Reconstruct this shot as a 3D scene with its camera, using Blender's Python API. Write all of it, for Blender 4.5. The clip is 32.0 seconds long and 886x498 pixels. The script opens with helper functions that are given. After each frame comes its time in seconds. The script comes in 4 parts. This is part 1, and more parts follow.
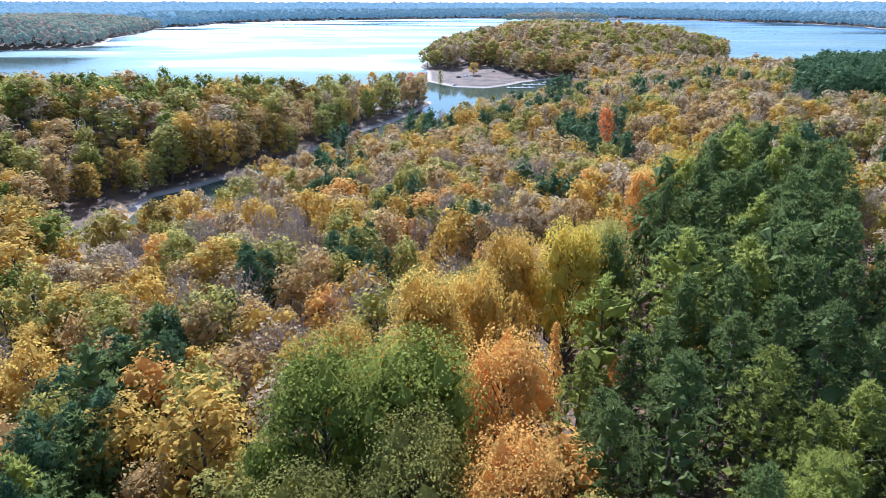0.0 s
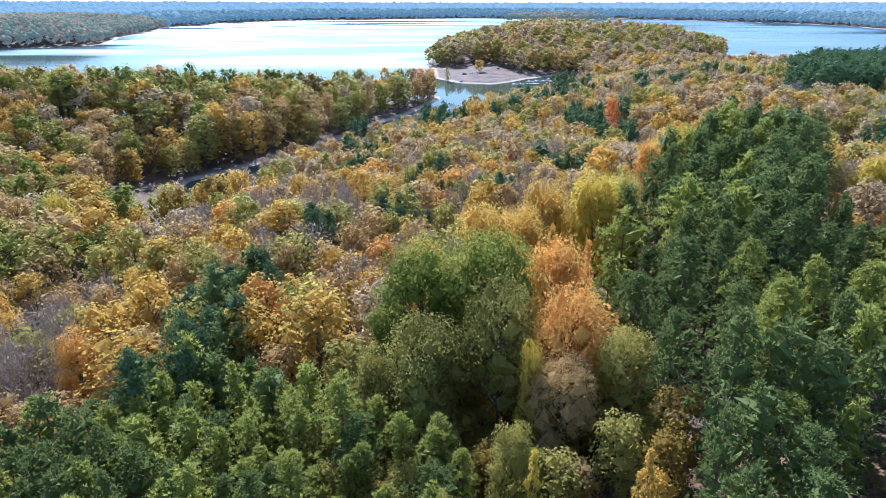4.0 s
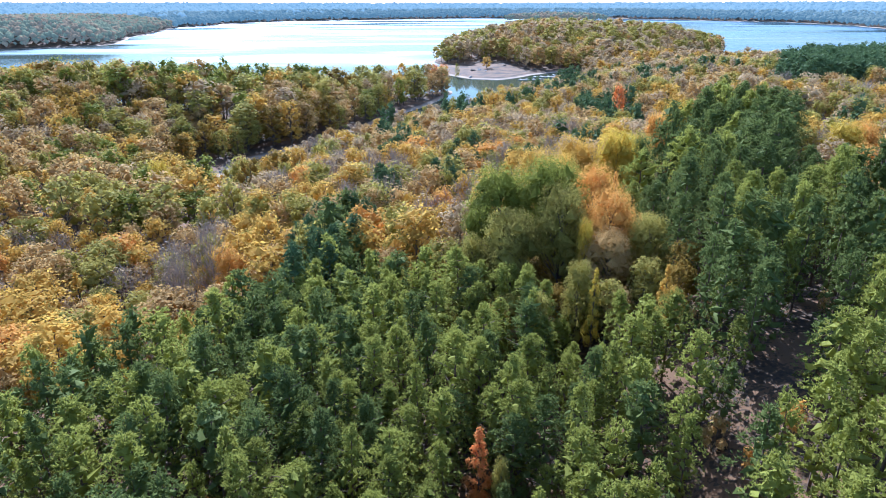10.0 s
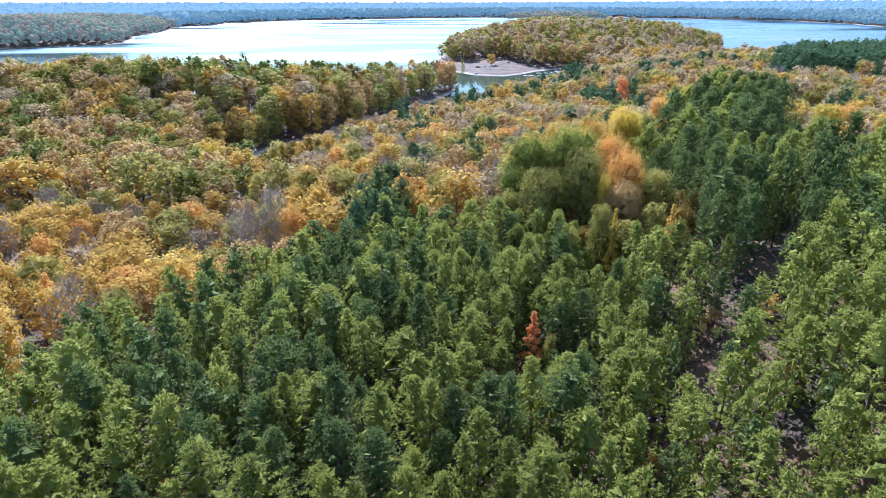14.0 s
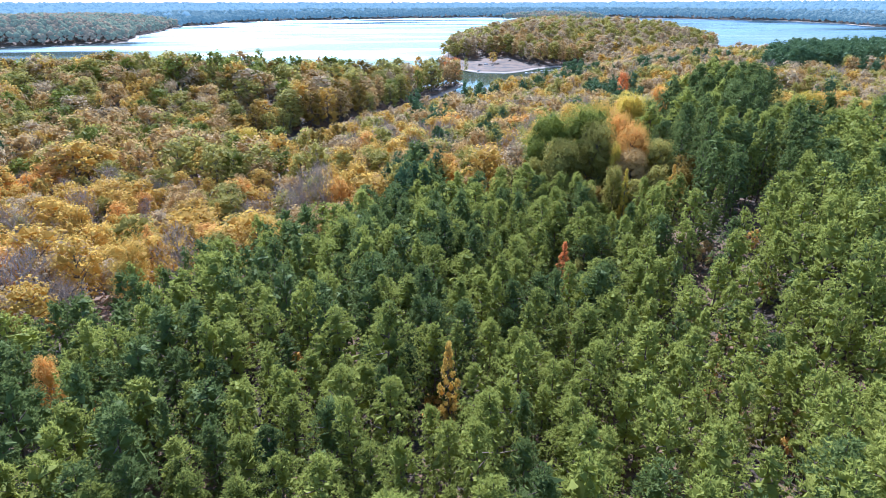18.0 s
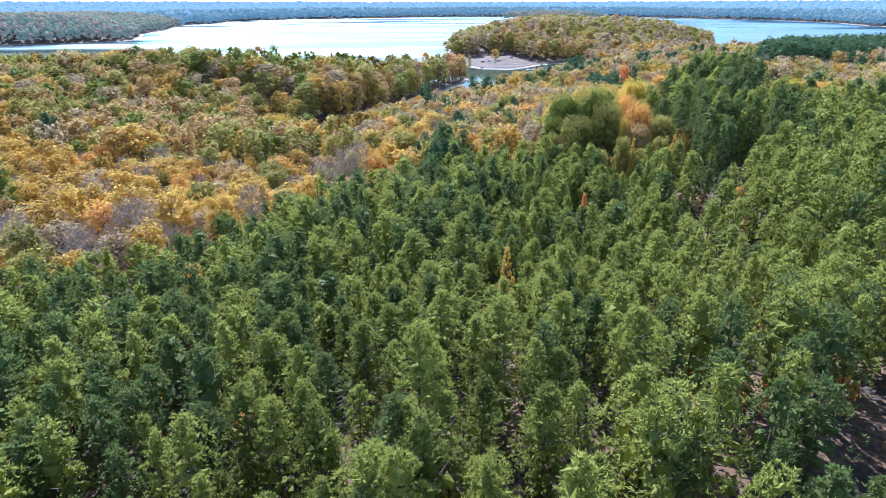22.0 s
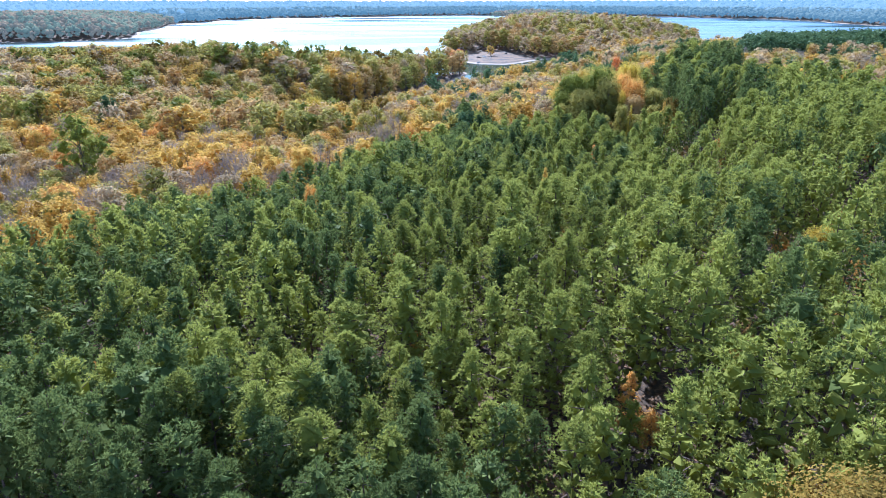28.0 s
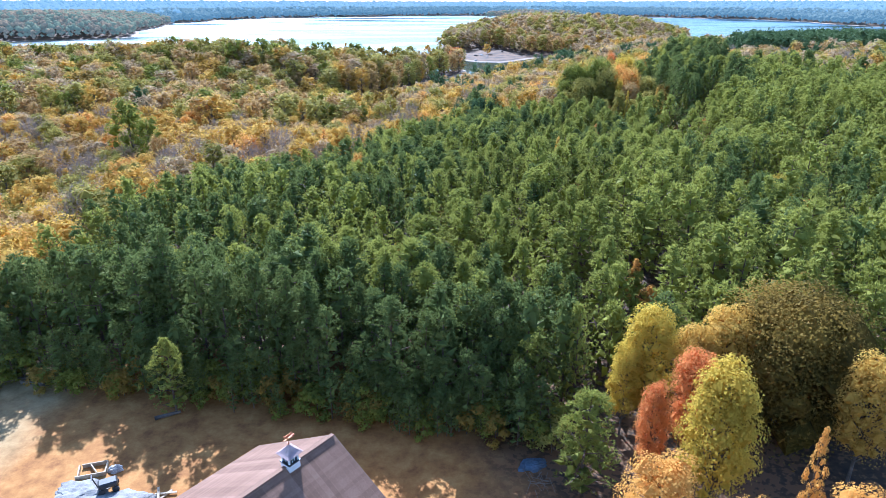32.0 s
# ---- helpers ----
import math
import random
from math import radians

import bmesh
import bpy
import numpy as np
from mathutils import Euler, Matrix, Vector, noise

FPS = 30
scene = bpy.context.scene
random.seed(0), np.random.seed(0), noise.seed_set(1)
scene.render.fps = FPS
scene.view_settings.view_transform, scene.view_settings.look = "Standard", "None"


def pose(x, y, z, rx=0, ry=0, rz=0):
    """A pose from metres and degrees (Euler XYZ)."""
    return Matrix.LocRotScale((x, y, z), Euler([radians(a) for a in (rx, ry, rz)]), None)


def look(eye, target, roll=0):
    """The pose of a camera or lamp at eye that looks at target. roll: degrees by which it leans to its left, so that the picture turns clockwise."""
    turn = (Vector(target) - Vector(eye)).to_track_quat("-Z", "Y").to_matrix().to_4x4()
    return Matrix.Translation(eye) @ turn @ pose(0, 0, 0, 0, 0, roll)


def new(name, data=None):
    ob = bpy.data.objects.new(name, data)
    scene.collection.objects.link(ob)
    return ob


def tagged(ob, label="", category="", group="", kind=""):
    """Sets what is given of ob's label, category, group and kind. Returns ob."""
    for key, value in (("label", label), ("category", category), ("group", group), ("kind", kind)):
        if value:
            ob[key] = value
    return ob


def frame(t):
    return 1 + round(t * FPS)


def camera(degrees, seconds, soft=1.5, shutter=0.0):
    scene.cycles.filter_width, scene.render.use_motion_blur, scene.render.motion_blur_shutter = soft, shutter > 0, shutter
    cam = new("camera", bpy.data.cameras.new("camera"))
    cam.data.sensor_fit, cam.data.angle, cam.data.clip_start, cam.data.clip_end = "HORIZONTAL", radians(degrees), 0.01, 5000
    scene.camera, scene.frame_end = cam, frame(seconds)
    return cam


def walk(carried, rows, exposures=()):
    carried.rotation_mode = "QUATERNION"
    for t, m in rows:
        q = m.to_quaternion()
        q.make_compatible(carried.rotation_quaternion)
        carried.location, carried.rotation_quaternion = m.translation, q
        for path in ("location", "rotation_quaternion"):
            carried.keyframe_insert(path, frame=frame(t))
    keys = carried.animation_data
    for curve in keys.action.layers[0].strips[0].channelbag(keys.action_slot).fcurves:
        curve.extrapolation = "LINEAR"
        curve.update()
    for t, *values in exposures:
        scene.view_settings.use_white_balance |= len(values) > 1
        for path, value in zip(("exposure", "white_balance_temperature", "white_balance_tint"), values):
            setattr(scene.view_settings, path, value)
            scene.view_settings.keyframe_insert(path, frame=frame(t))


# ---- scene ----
cam = camera(70.3, 32.0, soft=0.8)
METRES, EYE, TILT, LEAN, TURN = 150.0, 63.0, -21.7, 0.0, 0.0
ROWS = [
    (0.0, 0.0, 0.0, 0.0, 0.0, 0.0, -0.0),
    (0.5, -0.0055, -0.0131, -0.0059, -0.01, 0.02, -0.02),
    (1.0, -0.011, -0.0265, -0.0118, -0.03, 0.02, -0.03),
    (1.5, -0.0164, -0.0399, -0.0178, -0.06, 0.02, -0.04),
    (2.0, -0.0218, -0.0532, -0.0239, -0.07, 0.03, -0.03),
    (2.5, -0.0273, -0.0666, -0.0299, -0.1, 0.02, -0.02),
    (3.0, -0.0328, -0.0799, -0.0359, -0.12, 0.01, -0.01),
    (3.5, -0.0383, -0.093, -0.0419, -0.12, 0.02, -0.02),
    (5.5, -0.0603, -0.1472, -0.0648, -0.16, 0.01, 0.04),
    (6.0, -0.0658, -0.1603, -0.0707, -0.19, 0.01, 0.05),
    (6.5, -0.0713, -0.1739, -0.0763, -0.18, 0.02, 0.1),
    (7.0, -0.0769, -0.187, -0.0822, -0.2, 0.05, 0.07),
    (7.5, -0.0824, -0.2004, -0.088, -0.22, 0.06, 0.09),
    (8.0, -0.0879, -0.2136, -0.0938, -0.22, 0.05, 0.12),
    (8.5, -0.0933, -0.227, -0.0997, -0.23, 0.06, 0.1),
    (9.0, -0.0987, -0.2403, -0.1055, -0.22, 0.05, 0.14),
    (9.5, -0.1042, -0.2535, -0.1114, -0.22, 0.06, 0.16),
    (10.0, -0.1097, -0.2669, -0.1172, -0.22, 0.07, 0.17),
    (10.5, -0.1152, -0.28, -0.123, -0.24, 0.06, 0.16),
    (11.0, -0.1206, -0.2935, -0.1288, -0.23, 0.05, 0.19),
    (11.5, -0.126, -0.3069, -0.1346, -0.24, 0.03, 0.2),
    (12.0, -0.1311, -0.3196, -0.1399, -0.25, 0.02, 0.22),
    (12.5, -0.1365, -0.3329, -0.1459, -0.26, 0.04, 0.23),
    (13.0, -0.142, -0.3462, -0.1517, -0.28, 0.03, 0.24),
    (13.5, -0.1476, -0.3595, -0.1575, -0.28, 0.01, 0.27),
    (14.0, -0.1531, -0.3726, -0.1634, -0.29, 0.03, 0.29),
    (14.5, -0.1587, -0.3859, -0.1691, -0.3, 0.03, 0.32),
    (16.5, -0.1814, -0.4394, -0.1929, -0.48, 0.05, 0.31),
    (17.0, -0.1869, -0.4526, -0.1988, -0.6, 0.05, 0.37),
    (17.5, -0.1925, -0.4657, -0.2047, -0.61, 0.05, 0.39),
    (18.0, -0.198, -0.479, -0.2106, -0.61, 0.05, 0.38),
    (18.5, -0.2037, -0.4921, -0.2167, -0.61, 0.05, 0.4),
    (19.0, -0.2094, -0.5055, -0.2228, -0.62, 0.05, 0.41),
    (19.5, -0.2151, -0.5182, -0.2291, -0.64, 0.07, 0.39),
    (20.0, -0.2205, -0.5314, -0.2351, -0.71, 0.07, 0.41),
    (20.5, -0.2261, -0.5447, -0.241, -0.7, 0.05, 0.39),
    (21.0, -0.2317, -0.5581, -0.2471, -0.73, 0.03, 0.37),
    (21.5, -0.2373, -0.5716, -0.2533, -0.78, 0.02, 0.38),
    (22.0, -0.2427, -0.5853, -0.2594, -0.86, 0.02, 0.42),
    (22.5, -0.2485, -0.5988, -0.2658, -0.92, 0.01, 0.42),
    (23.0, -0.2539, -0.6122, -0.2722, -1.01, -0.01, 0.45),
    (23.5, -0.2595, -0.6257, -0.2785, -1.04, -0.02, 0.47),
    (24.0, -0.2652, -0.6393, -0.2848, -1.09, -0.02, 0.48),
    (24.5, -0.2707, -0.6529, -0.291, -1.18, -0.04, 0.53),
    (25.0, -0.2763, -0.6661, -0.2971, -1.32, -0.04, 0.59),
    (25.5, -0.2819, -0.6795, -0.3032, -1.38, -0.04, 0.61),
    (27.5, -0.3039, -0.7328, -0.3273, -1.71, -0.02, 0.77),
    (28.0, -0.3094, -0.746, -0.3333, -1.85, -0.03, 0.8),
    (28.5, -0.315, -0.7593, -0.3393, -1.9, -0.03, 0.81),
    (29.0, -0.3206, -0.7727, -0.3453, -1.94, -0.02, 0.81),
    (29.5, -0.3263, -0.7861, -0.3514, -2.01, -0.03, 0.81),
    (30.0, -0.332, -0.7995, -0.3575, -2.11, -0.02, 0.83),
    (30.5, -0.3377, -0.8129, -0.3636, -2.17, 0.0, 0.84),
    (31.0, -0.3433, -0.8263, -0.3698, -2.28, 0.0, 0.88),
    (31.5, -0.3487, -0.84, -0.3757, -2.41, 0.01, 0.92),
    (32.0, -0.3542, -0.8536, -0.3818, -2.5, -0.0, 0.96),
]
walk(cam, [(t, pose(0, 0, EYE, TILT, LEAN, TURN) @ pose(METRES * x, METRES * y, METRES * z, 90 + pitch, roll, yaw)) for t, x, y, z, yaw, pitch, roll in ROWS],
     exposures=[(0.0, 1.16, 4900, 15), (12.0, 1.27, 4870, 15), (32.0, 1.36, 4800, 14)])

# ---- sky and sun ----
SUN_AZ, SUN_EL = 13.0, 37.0          # degrees to the left of +y, degrees above the horizon
world = bpy.data.worlds.new("sky")
scene.world = world
world.use_nodes = True
wn = world.node_tree
sky = wn.nodes.new("ShaderNodeTexSky")
sky.sky_type = "NISHITA"
sky.sun_disc = False
sky.sun_elevation, sky.sun_rotation = radians(SUN_EL), radians(-SUN_AZ)
sky.air_density, sky.dust_density, sky.ozone_density = 1.2, 0.6, 1.5
wn.nodes["Background"].inputs[1].default_value = 0.11
wn.links.new(sky.outputs[0], wn.nodes["Background"].inputs[0])
sun = new("sun", bpy.data.lights.new("sun", "SUN"))
sun.data.energy, sun.data.angle, sun.data.color = 5.0, radians(0.6), (1.0, 0.96, 0.90)
sa, se = radians(SUN_AZ), radians(SUN_EL)
sun.matrix_world = look((-300 * math.sin(sa) * math.cos(se), 300 * math.cos(sa) * math.cos(se), 300 * math.sin(se)), (0, 0, 0))
rng = np.random.default_rng(7)


# ---- materials ----
def material(name):
    m = bpy.data.materials.new(name)
    m.use_nodes = True
    nt = m.node_tree
    nt.nodes.clear()
    return m, nt, nt.nodes.new("ShaderNodeOutputMaterial")


def node(nt, kind, links=(), **values):
    n = nt.nodes.new(kind)
    for key, value in values.items():
        if key.startswith("i_"):
            n.inputs[int(key[2:])].default_value = value
        else:
            setattr(n, key, value)
    for out, inp in links:
        nt.links.new(out, n.inputs[inp])
    return n


def ramp(nt, source, stops):
    r = node(nt, "ShaderNodeValToRGB", [(source, 0)])
    els = r.color_ramp.elements
    while len(els) < len(stops):
        els.new(0.5)
    for e, (p, c) in zip(els, stops):
        e.position, e.color = p, (*c, 1)
    return r


def leaf_material(name, dark, light, glow=0.45, gloss=0.03, grain=2.6):
    """Foliage: hue varies leaf by leaf and in patches some metres across; light passes through the blades."""
    m, nt, out = material(name)
    geo = node(nt, "ShaderNodeNewGeometry")
    info = node(nt, "ShaderNodeObjectInfo")
    big = node(nt, "ShaderNodeTexNoise", [(geo.outputs["Position"], 0)], i_2=0.11, i_3=2.0)
    a = node(nt, "ShaderNodeMath", [(geo.outputs["Random Per Island"], 0)], operation="MULTIPLY", i_1=0.22)
    b = node(nt, "ShaderNodeMath", [(big.outputs[0], 0), (a.outputs[0], 1)], operation="ADD")
    c = node(nt, "ShaderNodeMath", [(info.outputs["Random"], 0)], operation="MULTIPLY", i_1=0.3)
    d = node(nt, "ShaderNodeMath", [(b.outputs[0], 0), (c.outputs[0], 1)], operation="ADD")
    fine = node(nt, "ShaderNodeTexNoise", [(geo.outputs["Position"], 0)], i_2=grain, i_3=3.0)
    e = node(nt, "ShaderNodeMath", [(fine.outputs[0], 0), (d.outputs[0], 2)], operation="MULTIPLY_ADD", i_1=0.5)
    col = ramp(nt, e.outputs[0], [(0.60, dark), (1.20, light)])
    bp = node(nt, "ShaderNodeBump", [(fine.outputs[0], 2)], i_0=0.8, i_1=1.2 / grain)
    bsdf = node(nt, "ShaderNodeBsdfPrincipled", [(col.outputs[0], 0), (bp.outputs[0], "Normal")], i_2=0.6)
    bsdf.inputs["Specular IOR Level"].default_value = gloss
    tr = node(nt, "ShaderNodeBsdfTranslucent", [(col.outputs[0], 0), (bp.outputs[0], "Normal")])
    mix = node(nt, "ShaderNodeMixShader", [(bsdf.outputs[0], 1), (tr.outputs[0], 2)], i_0=glow)
    nt.links.new(mix.outputs[0], out.inputs[0])
    return m


def rough_material(name, stops, scale, fine=None, rough=0.9, bump=0.3, detail=6.0, dist=0.05):
    """Matt surface: colour from broad patches and fine grain, with relief."""
    m, nt, out = material(name)
    geo = node(nt, "ShaderNodeNewGeometry")
    n1 = node(nt, "ShaderNodeTexNoise", [(geo.outputs["Position"], 0)], i_2=scale, i_3=detail)
    n2 = node(nt, "ShaderNodeTexNoise", [(geo.outputs["Position"], 0)], i_2=fine or scale * 9, i_3=3.0)
    mixv = node(nt, "ShaderNodeMath", [(n2.outputs[0], 0)], operation="MULTIPLY_ADD", i_1=0.5)
    nt.links.new(n1.outputs[0], mixv.inputs[2])
    sub = node(nt, "ShaderNodeMath", [(mixv.outputs[0], 0)], operation="SUBTRACT", i_1=0.25)
    col = ramp(nt, sub.outputs[0], stops)
    bp = node(nt, "ShaderNodeBump", [(n2.outputs[0], 2)], i_0=bump, i_1=dist)
    bsdf = node(nt, "ShaderNodeBsdfPrincipled", [(col.outputs[0], 0), (bp.outputs[0], "Normal")], i_2=rough)
    nt.links.new(bsdf.outputs[0], out.inputs[0])
    return m


BARK = rough_material("bark", [(0.3, (0.05, 0.04, 0.032)), (0.7, (0.16, 0.13, 0.105))], 2.0)
PINE_BARK = rough_material("pine_bark", [(0.3, (0.06, 0.04, 0.03)), (0.7, (0.17, 0.11, 0.075))], 2.0)
TWIG = rough_material("twigs", [(0.3, (0.26, 0.20, 0.155)), (0.7, (0.42, 0.34, 0.28))], 1.2)
LEAF = {
    "pine": leaf_material("pine_needles", (0.040, 0.056, 0.014), (0.32, 0.325, 0.066), 0.50, 0.03),
    "darkpine": leaf_material("dark_pine_needles", (0.04, 0.075, 0.035), (0.12, 0.17, 0.07), 0.3),
    "deeppine": leaf_material("deep_green_needles", (0.030, 0.050, 0.019), (0.165, 0.195, 0.055), 0.40, 0.03),
    "green": leaf_material("green_leaves", (0.07, 0.088, 0.016), (0.25, 0.255, 0.042), 0.48),
    "olive": leaf_material("olive_leaves", (0.165, 0.15, 0.034), (0.40, 0.34, 0.078), 0.52),
    "gold": leaf_material("golden_leaves", (0.34, 0.198, 0.036), (0.62, 0.405, 0.08), 0.52),
    "yellow": leaf_material("yellow_leaves", (0.34, 0.24, 0.03), (0.60, 0.44, 0.06), 0.48),
    "orange": leaf_material("orange_leaves", (0.44, 0.22, 0.045), (0.73, 0.41, 0.095), 0.45),
    "rust": leaf_material("russet_leaves", (0.29, 0.18, 0.065), (0.54, 0.36, 0.135), 0.50),
    "red": leaf_material("red_leaves", (0.44, 0.14, 0.045), (0.72, 0.30, 0.09), 0.48),
    "bronze": leaf_material("bronze_leaves", (0.07, 0.06, 0.016), (0.32, 0.21, 0.04), 0.45),
    "brown": leaf_material("thin_brown_leaves", (0.29, 0.20, 0.10), (0.50, 0.37, 0.20), 0.50),
}


def haze_glow_material(name, dark, light, haze):
    """Backdrop of far woods and hills; an added bluish glow stands in for haze."""
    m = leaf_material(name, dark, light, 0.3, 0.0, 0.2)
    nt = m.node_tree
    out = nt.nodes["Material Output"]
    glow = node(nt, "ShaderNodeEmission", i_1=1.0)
    glow.inputs[0].default_value = (*haze, 1)
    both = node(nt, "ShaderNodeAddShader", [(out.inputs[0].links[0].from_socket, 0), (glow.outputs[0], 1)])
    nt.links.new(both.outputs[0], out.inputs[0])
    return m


# last colour is the painted haze, stronger for the most distant woods
LEAF["far_olive"] = haze_glow_material("hazed_olive_woods", (0.11, 0.125, 0.07), (0.22, 0.22, 0.12), (0.035, 0.05, 0.05))
LEAF["far_rust"] = haze_glow_material("hazed_russet_woods", (0.20, 0.14, 0.08), (0.33, 0.22, 0.12), (0.035, 0.045, 0.045))
LEAF["far_grey"] = haze_glow_material("hazed_woods", (0.08, 0.09, 0.07), (0.16, 0.16, 0.11), (0.045, 0.085, 0.115))
LEAF["far_hill"] = haze_glow_material("hazed_hills", (0.07, 0.08, 0.07), (0.12, 0.13, 0.10), (0.10, 0.165, 0.215))
TONES = list(LEAF)


def ground_material():
    """Leaf litter in the woods; pale mud close to the water line."""
    m, nt, out = material("forest_floor")
    geo = node(nt, "ShaderNodeNewGeometry")
    n1 = node(nt, "ShaderNodeTexNoise", [(geo.outputs["Position"], 0)], i_2=0.12, i_3=8.0)
    n2 = node(nt, "ShaderNodeTexNoise", [(geo.outputs["Position"], 0)], i_2=2.5, i_3=4.0)
    s = node(nt, "ShaderNodeMath", [(n2.outputs[0], 0), (n1.outputs[0], 1)], operation="ADD")
    col = ramp(nt, s.outputs[0], [(0.70, (0.03, 0.021, 0.014)), (1.0, (0.075, 0.045, 0.022)), (1.3, (0.15, 0.08, 0.035))])
    mud = ramp(nt, n1.outputs[0], [(0.3, (0.24, 0.17, 0.11)), (0.7, (0.42, 0.32, 0.23))])
    xyz = node(nt, "ShaderNodeSeparateXYZ", [(geo.outputs["Position"], 0)])
    k = node(nt, "ShaderNodeMapRange", [(xyz.outputs[2], 0)], i_1=0.45, i_2=0.95)
    mix = node(nt, "ShaderNodeMixRGB", [(k.outputs[0], 0), (mud.outputs[0], 1), (col.outputs[0], 2)])
    yard = node(nt, "ShaderNodeVectorMath", [(geo.outputs["Position"], 0)], operation="SUBTRACT")
    yard.inputs[1].default_value = (-76, -112, 28)
    wide = node(nt, "ShaderNodeVectorMath", [(yard.outputs[0], 0)], operation="MULTIPLY")
    wide.inputs[1].default_value = (0.75, 1.0, 0.0)
    far = node(nt, "ShaderNodeVectorMath", [(wide.outputs[0], 0)], operation="LENGTH")
    edge = node(nt, "ShaderNodeMath", [(n1.outputs[0], 0), (far.outputs["Value"], 2)], operation="MULTIPLY_ADD", i_1=14.0)
    inyard = node(nt, "ShaderNodeMapRange", [(edge.outputs[0], 0)], i_1=31.0, i_2=25.0)
    n3 = node(nt, "ShaderNodeTexNoise", [(geo.outputs["Position"], 0)], i_2=0.9, i_3=10.0)
    n3.inputs["Roughness"].default_value = 0.68
    clay = ramp(nt, n3.outputs[0], [(0.32, (0.20, 0.078, 0.016)), (0.5, (0.34, 0.15, 0.034)), (0.7, (0.46, 0.24, 0.066))])
    straw = ramp(nt, n3.outputs[0], [(0.35, (0.24, 0.165, 0.065)), (0.65, (0.42, 0.30, 0.14))])
    sx = node(nt, "ShaderNodeMath", [(n1.outputs[0], 0), (xyz.outputs[0], 2)], operation="MULTIPLY_ADD", i_1=24.0)
    grass = node(nt, "ShaderNodeMapRange", [(sx.outputs[0], 0)], i_1=-66.0, i_2=-75.0)
    dirt = node(nt, "ShaderNodeMixRGB", [(grass.outputs[0], 0), (clay.outputs[0], 1), (straw.outputs[0], 2)])
    mix = node(nt, "ShaderNodeMixRGB", [(inyard.outputs[0], 0), (mix.outputs[0], 1), (dirt.outputs[0], 2)])
    bp = node(nt, "ShaderNodeBump", [(n2.outputs[0], 2)], i_0=0.6, i_1=0.2)
    bsdf = node(nt, "ShaderNodeBsdfPrincipled", [(mix.outputs[0], 0), (bp.outputs[0], "Normal")], i_2=0.95)
    nt.links.new(bsdf.outputs[0], out.inputs[0])
    return m


def water_material():
    """Open water ruffled by wind, calm and clear-edged in the sheltered cove."""
    m, nt, out = material("lake_water")
    geo = node(nt, "ShaderNodeNewGeometry")
    st = node(nt, "ShaderNodeMapping", [(geo.outputs["Position"], 0)])
    st.inputs["Scale"].default_value = (0.30, 1.0, 1.0)
    n1 = node(nt, "ShaderNodeTexNoise", [(st.outputs[0], 0)], i_2=0.55, i_3=4.0)
    n2 = node(nt, "ShaderNodeTexNoise", [(st.outputs[0], 0)], i_2=0.010, i_3=6.0)
    xyz = node(nt, "ShaderNodeSeparateXYZ", [(geo.outputs["Position"], 0)])
    open_water = node(nt, "ShaderNodeMapRange", [(xyz.outputs[1], 0)], i_1=460.0, i_2=640.0)
    rr = node(nt, "ShaderNodeMapRange", [(n2.outputs[0], 0)], i_1=0.40, i_2=0.60, i_3=0.10, i_4=0.32)
    rough = node(nt, "ShaderNodeMapRange", [(open_water.outputs[0], 0), (rr.outputs[0], 4)], i_1=0.0, i_2=1.0, i_3=0.05)
    lift = node(nt, "ShaderNodeMath", [(open_water.outputs[0], 0)], operation="MULTIPLY_ADD", i_1=0.5, i_2=0.04)
    bp = node(nt, "ShaderNodeBump", [(n1.outputs[0], 2), (lift.outputs[0], 0)], i_1=0.5)
    deep = node(nt, "ShaderNodeBsdfDiffuse", [(bp.outputs[0], "Normal")])
    deep.inputs[0].default_value = (0.085, 0.095, 0.06, 1)
    gloss = node(nt, "ShaderNodeBsdfGlossy", [(rough.outputs[0], 1), (bp.outputs[0], "Normal")])
    gloss.inputs[0].default_value = (0.40, 0.50, 0.58, 1)
    fres = node(nt, "ShaderNodeFresnel", [(bp.outputs[0], "Normal")], i_0=1.33)
    mix = node(nt, "ShaderNodeMixShader", [(fres.outputs[0], 0), (deep.outputs[0], 1), (gloss.outputs[0], 2)])
    nt.links.new(mix.outputs[0], out.inputs[0])
    return m


# ---- plan of land and water ----
MAINLAND = [(-4800, 260), (-1500, 290), (-400, 300), (-250, 325), (-134, 345), (-60, 378), (-25, 412), (-8, 424),
            (-8, 408), (-26, 349), (-46, 311), (-52, 291), (-61, 268), (-70, 244), (-80, 233), (-90, 216), (-99, 206), (-98, 188), (-96, 172),
            (-90, 172), (-83, 184), (-76, 196), (-66, 212), (-51, 232), (-38, 258), (-23, 279), (-5, 314), (9, 342), (40, 370), (68, 405)]
MAINLAND += [(84, 440), (95, 502), (114, 540), (104, 549), (86, 542), (64, 524), (50, 504), (33, 488), (8, 496), (-12, 528), (-14, 600), (-24, 657), (-12, 740), (13, 880),
             (70, 965), (180, 985), (290, 890), (340, 785), (305, 700), (235, 645), (190, 600), (205, 562), (240, 536), (300, 520), (390, 530), (520, 520), (800, 480), (1500, 430), (4800, 400), (4800, -700), (-4800, -700)]
FAR_LAND = [(-4800, 640), (-640, 832), (-571, 850), (-505, 915), (-507, 965), (-565, 1134), (-583, 1283), (-612, 1400), (-642, 1560), (-600, 1630),
            (-606, 1800), (-480, 2000), (-238, 2110), (30, 2290), (550, 2300), (745, 2110), (835, 1960), (970, 1860), (1010, 1597), (960, 1420), (1010, 1270),
            (1500, 1050), (4800, 900), (4800, 4700), (-4800, 4700)]
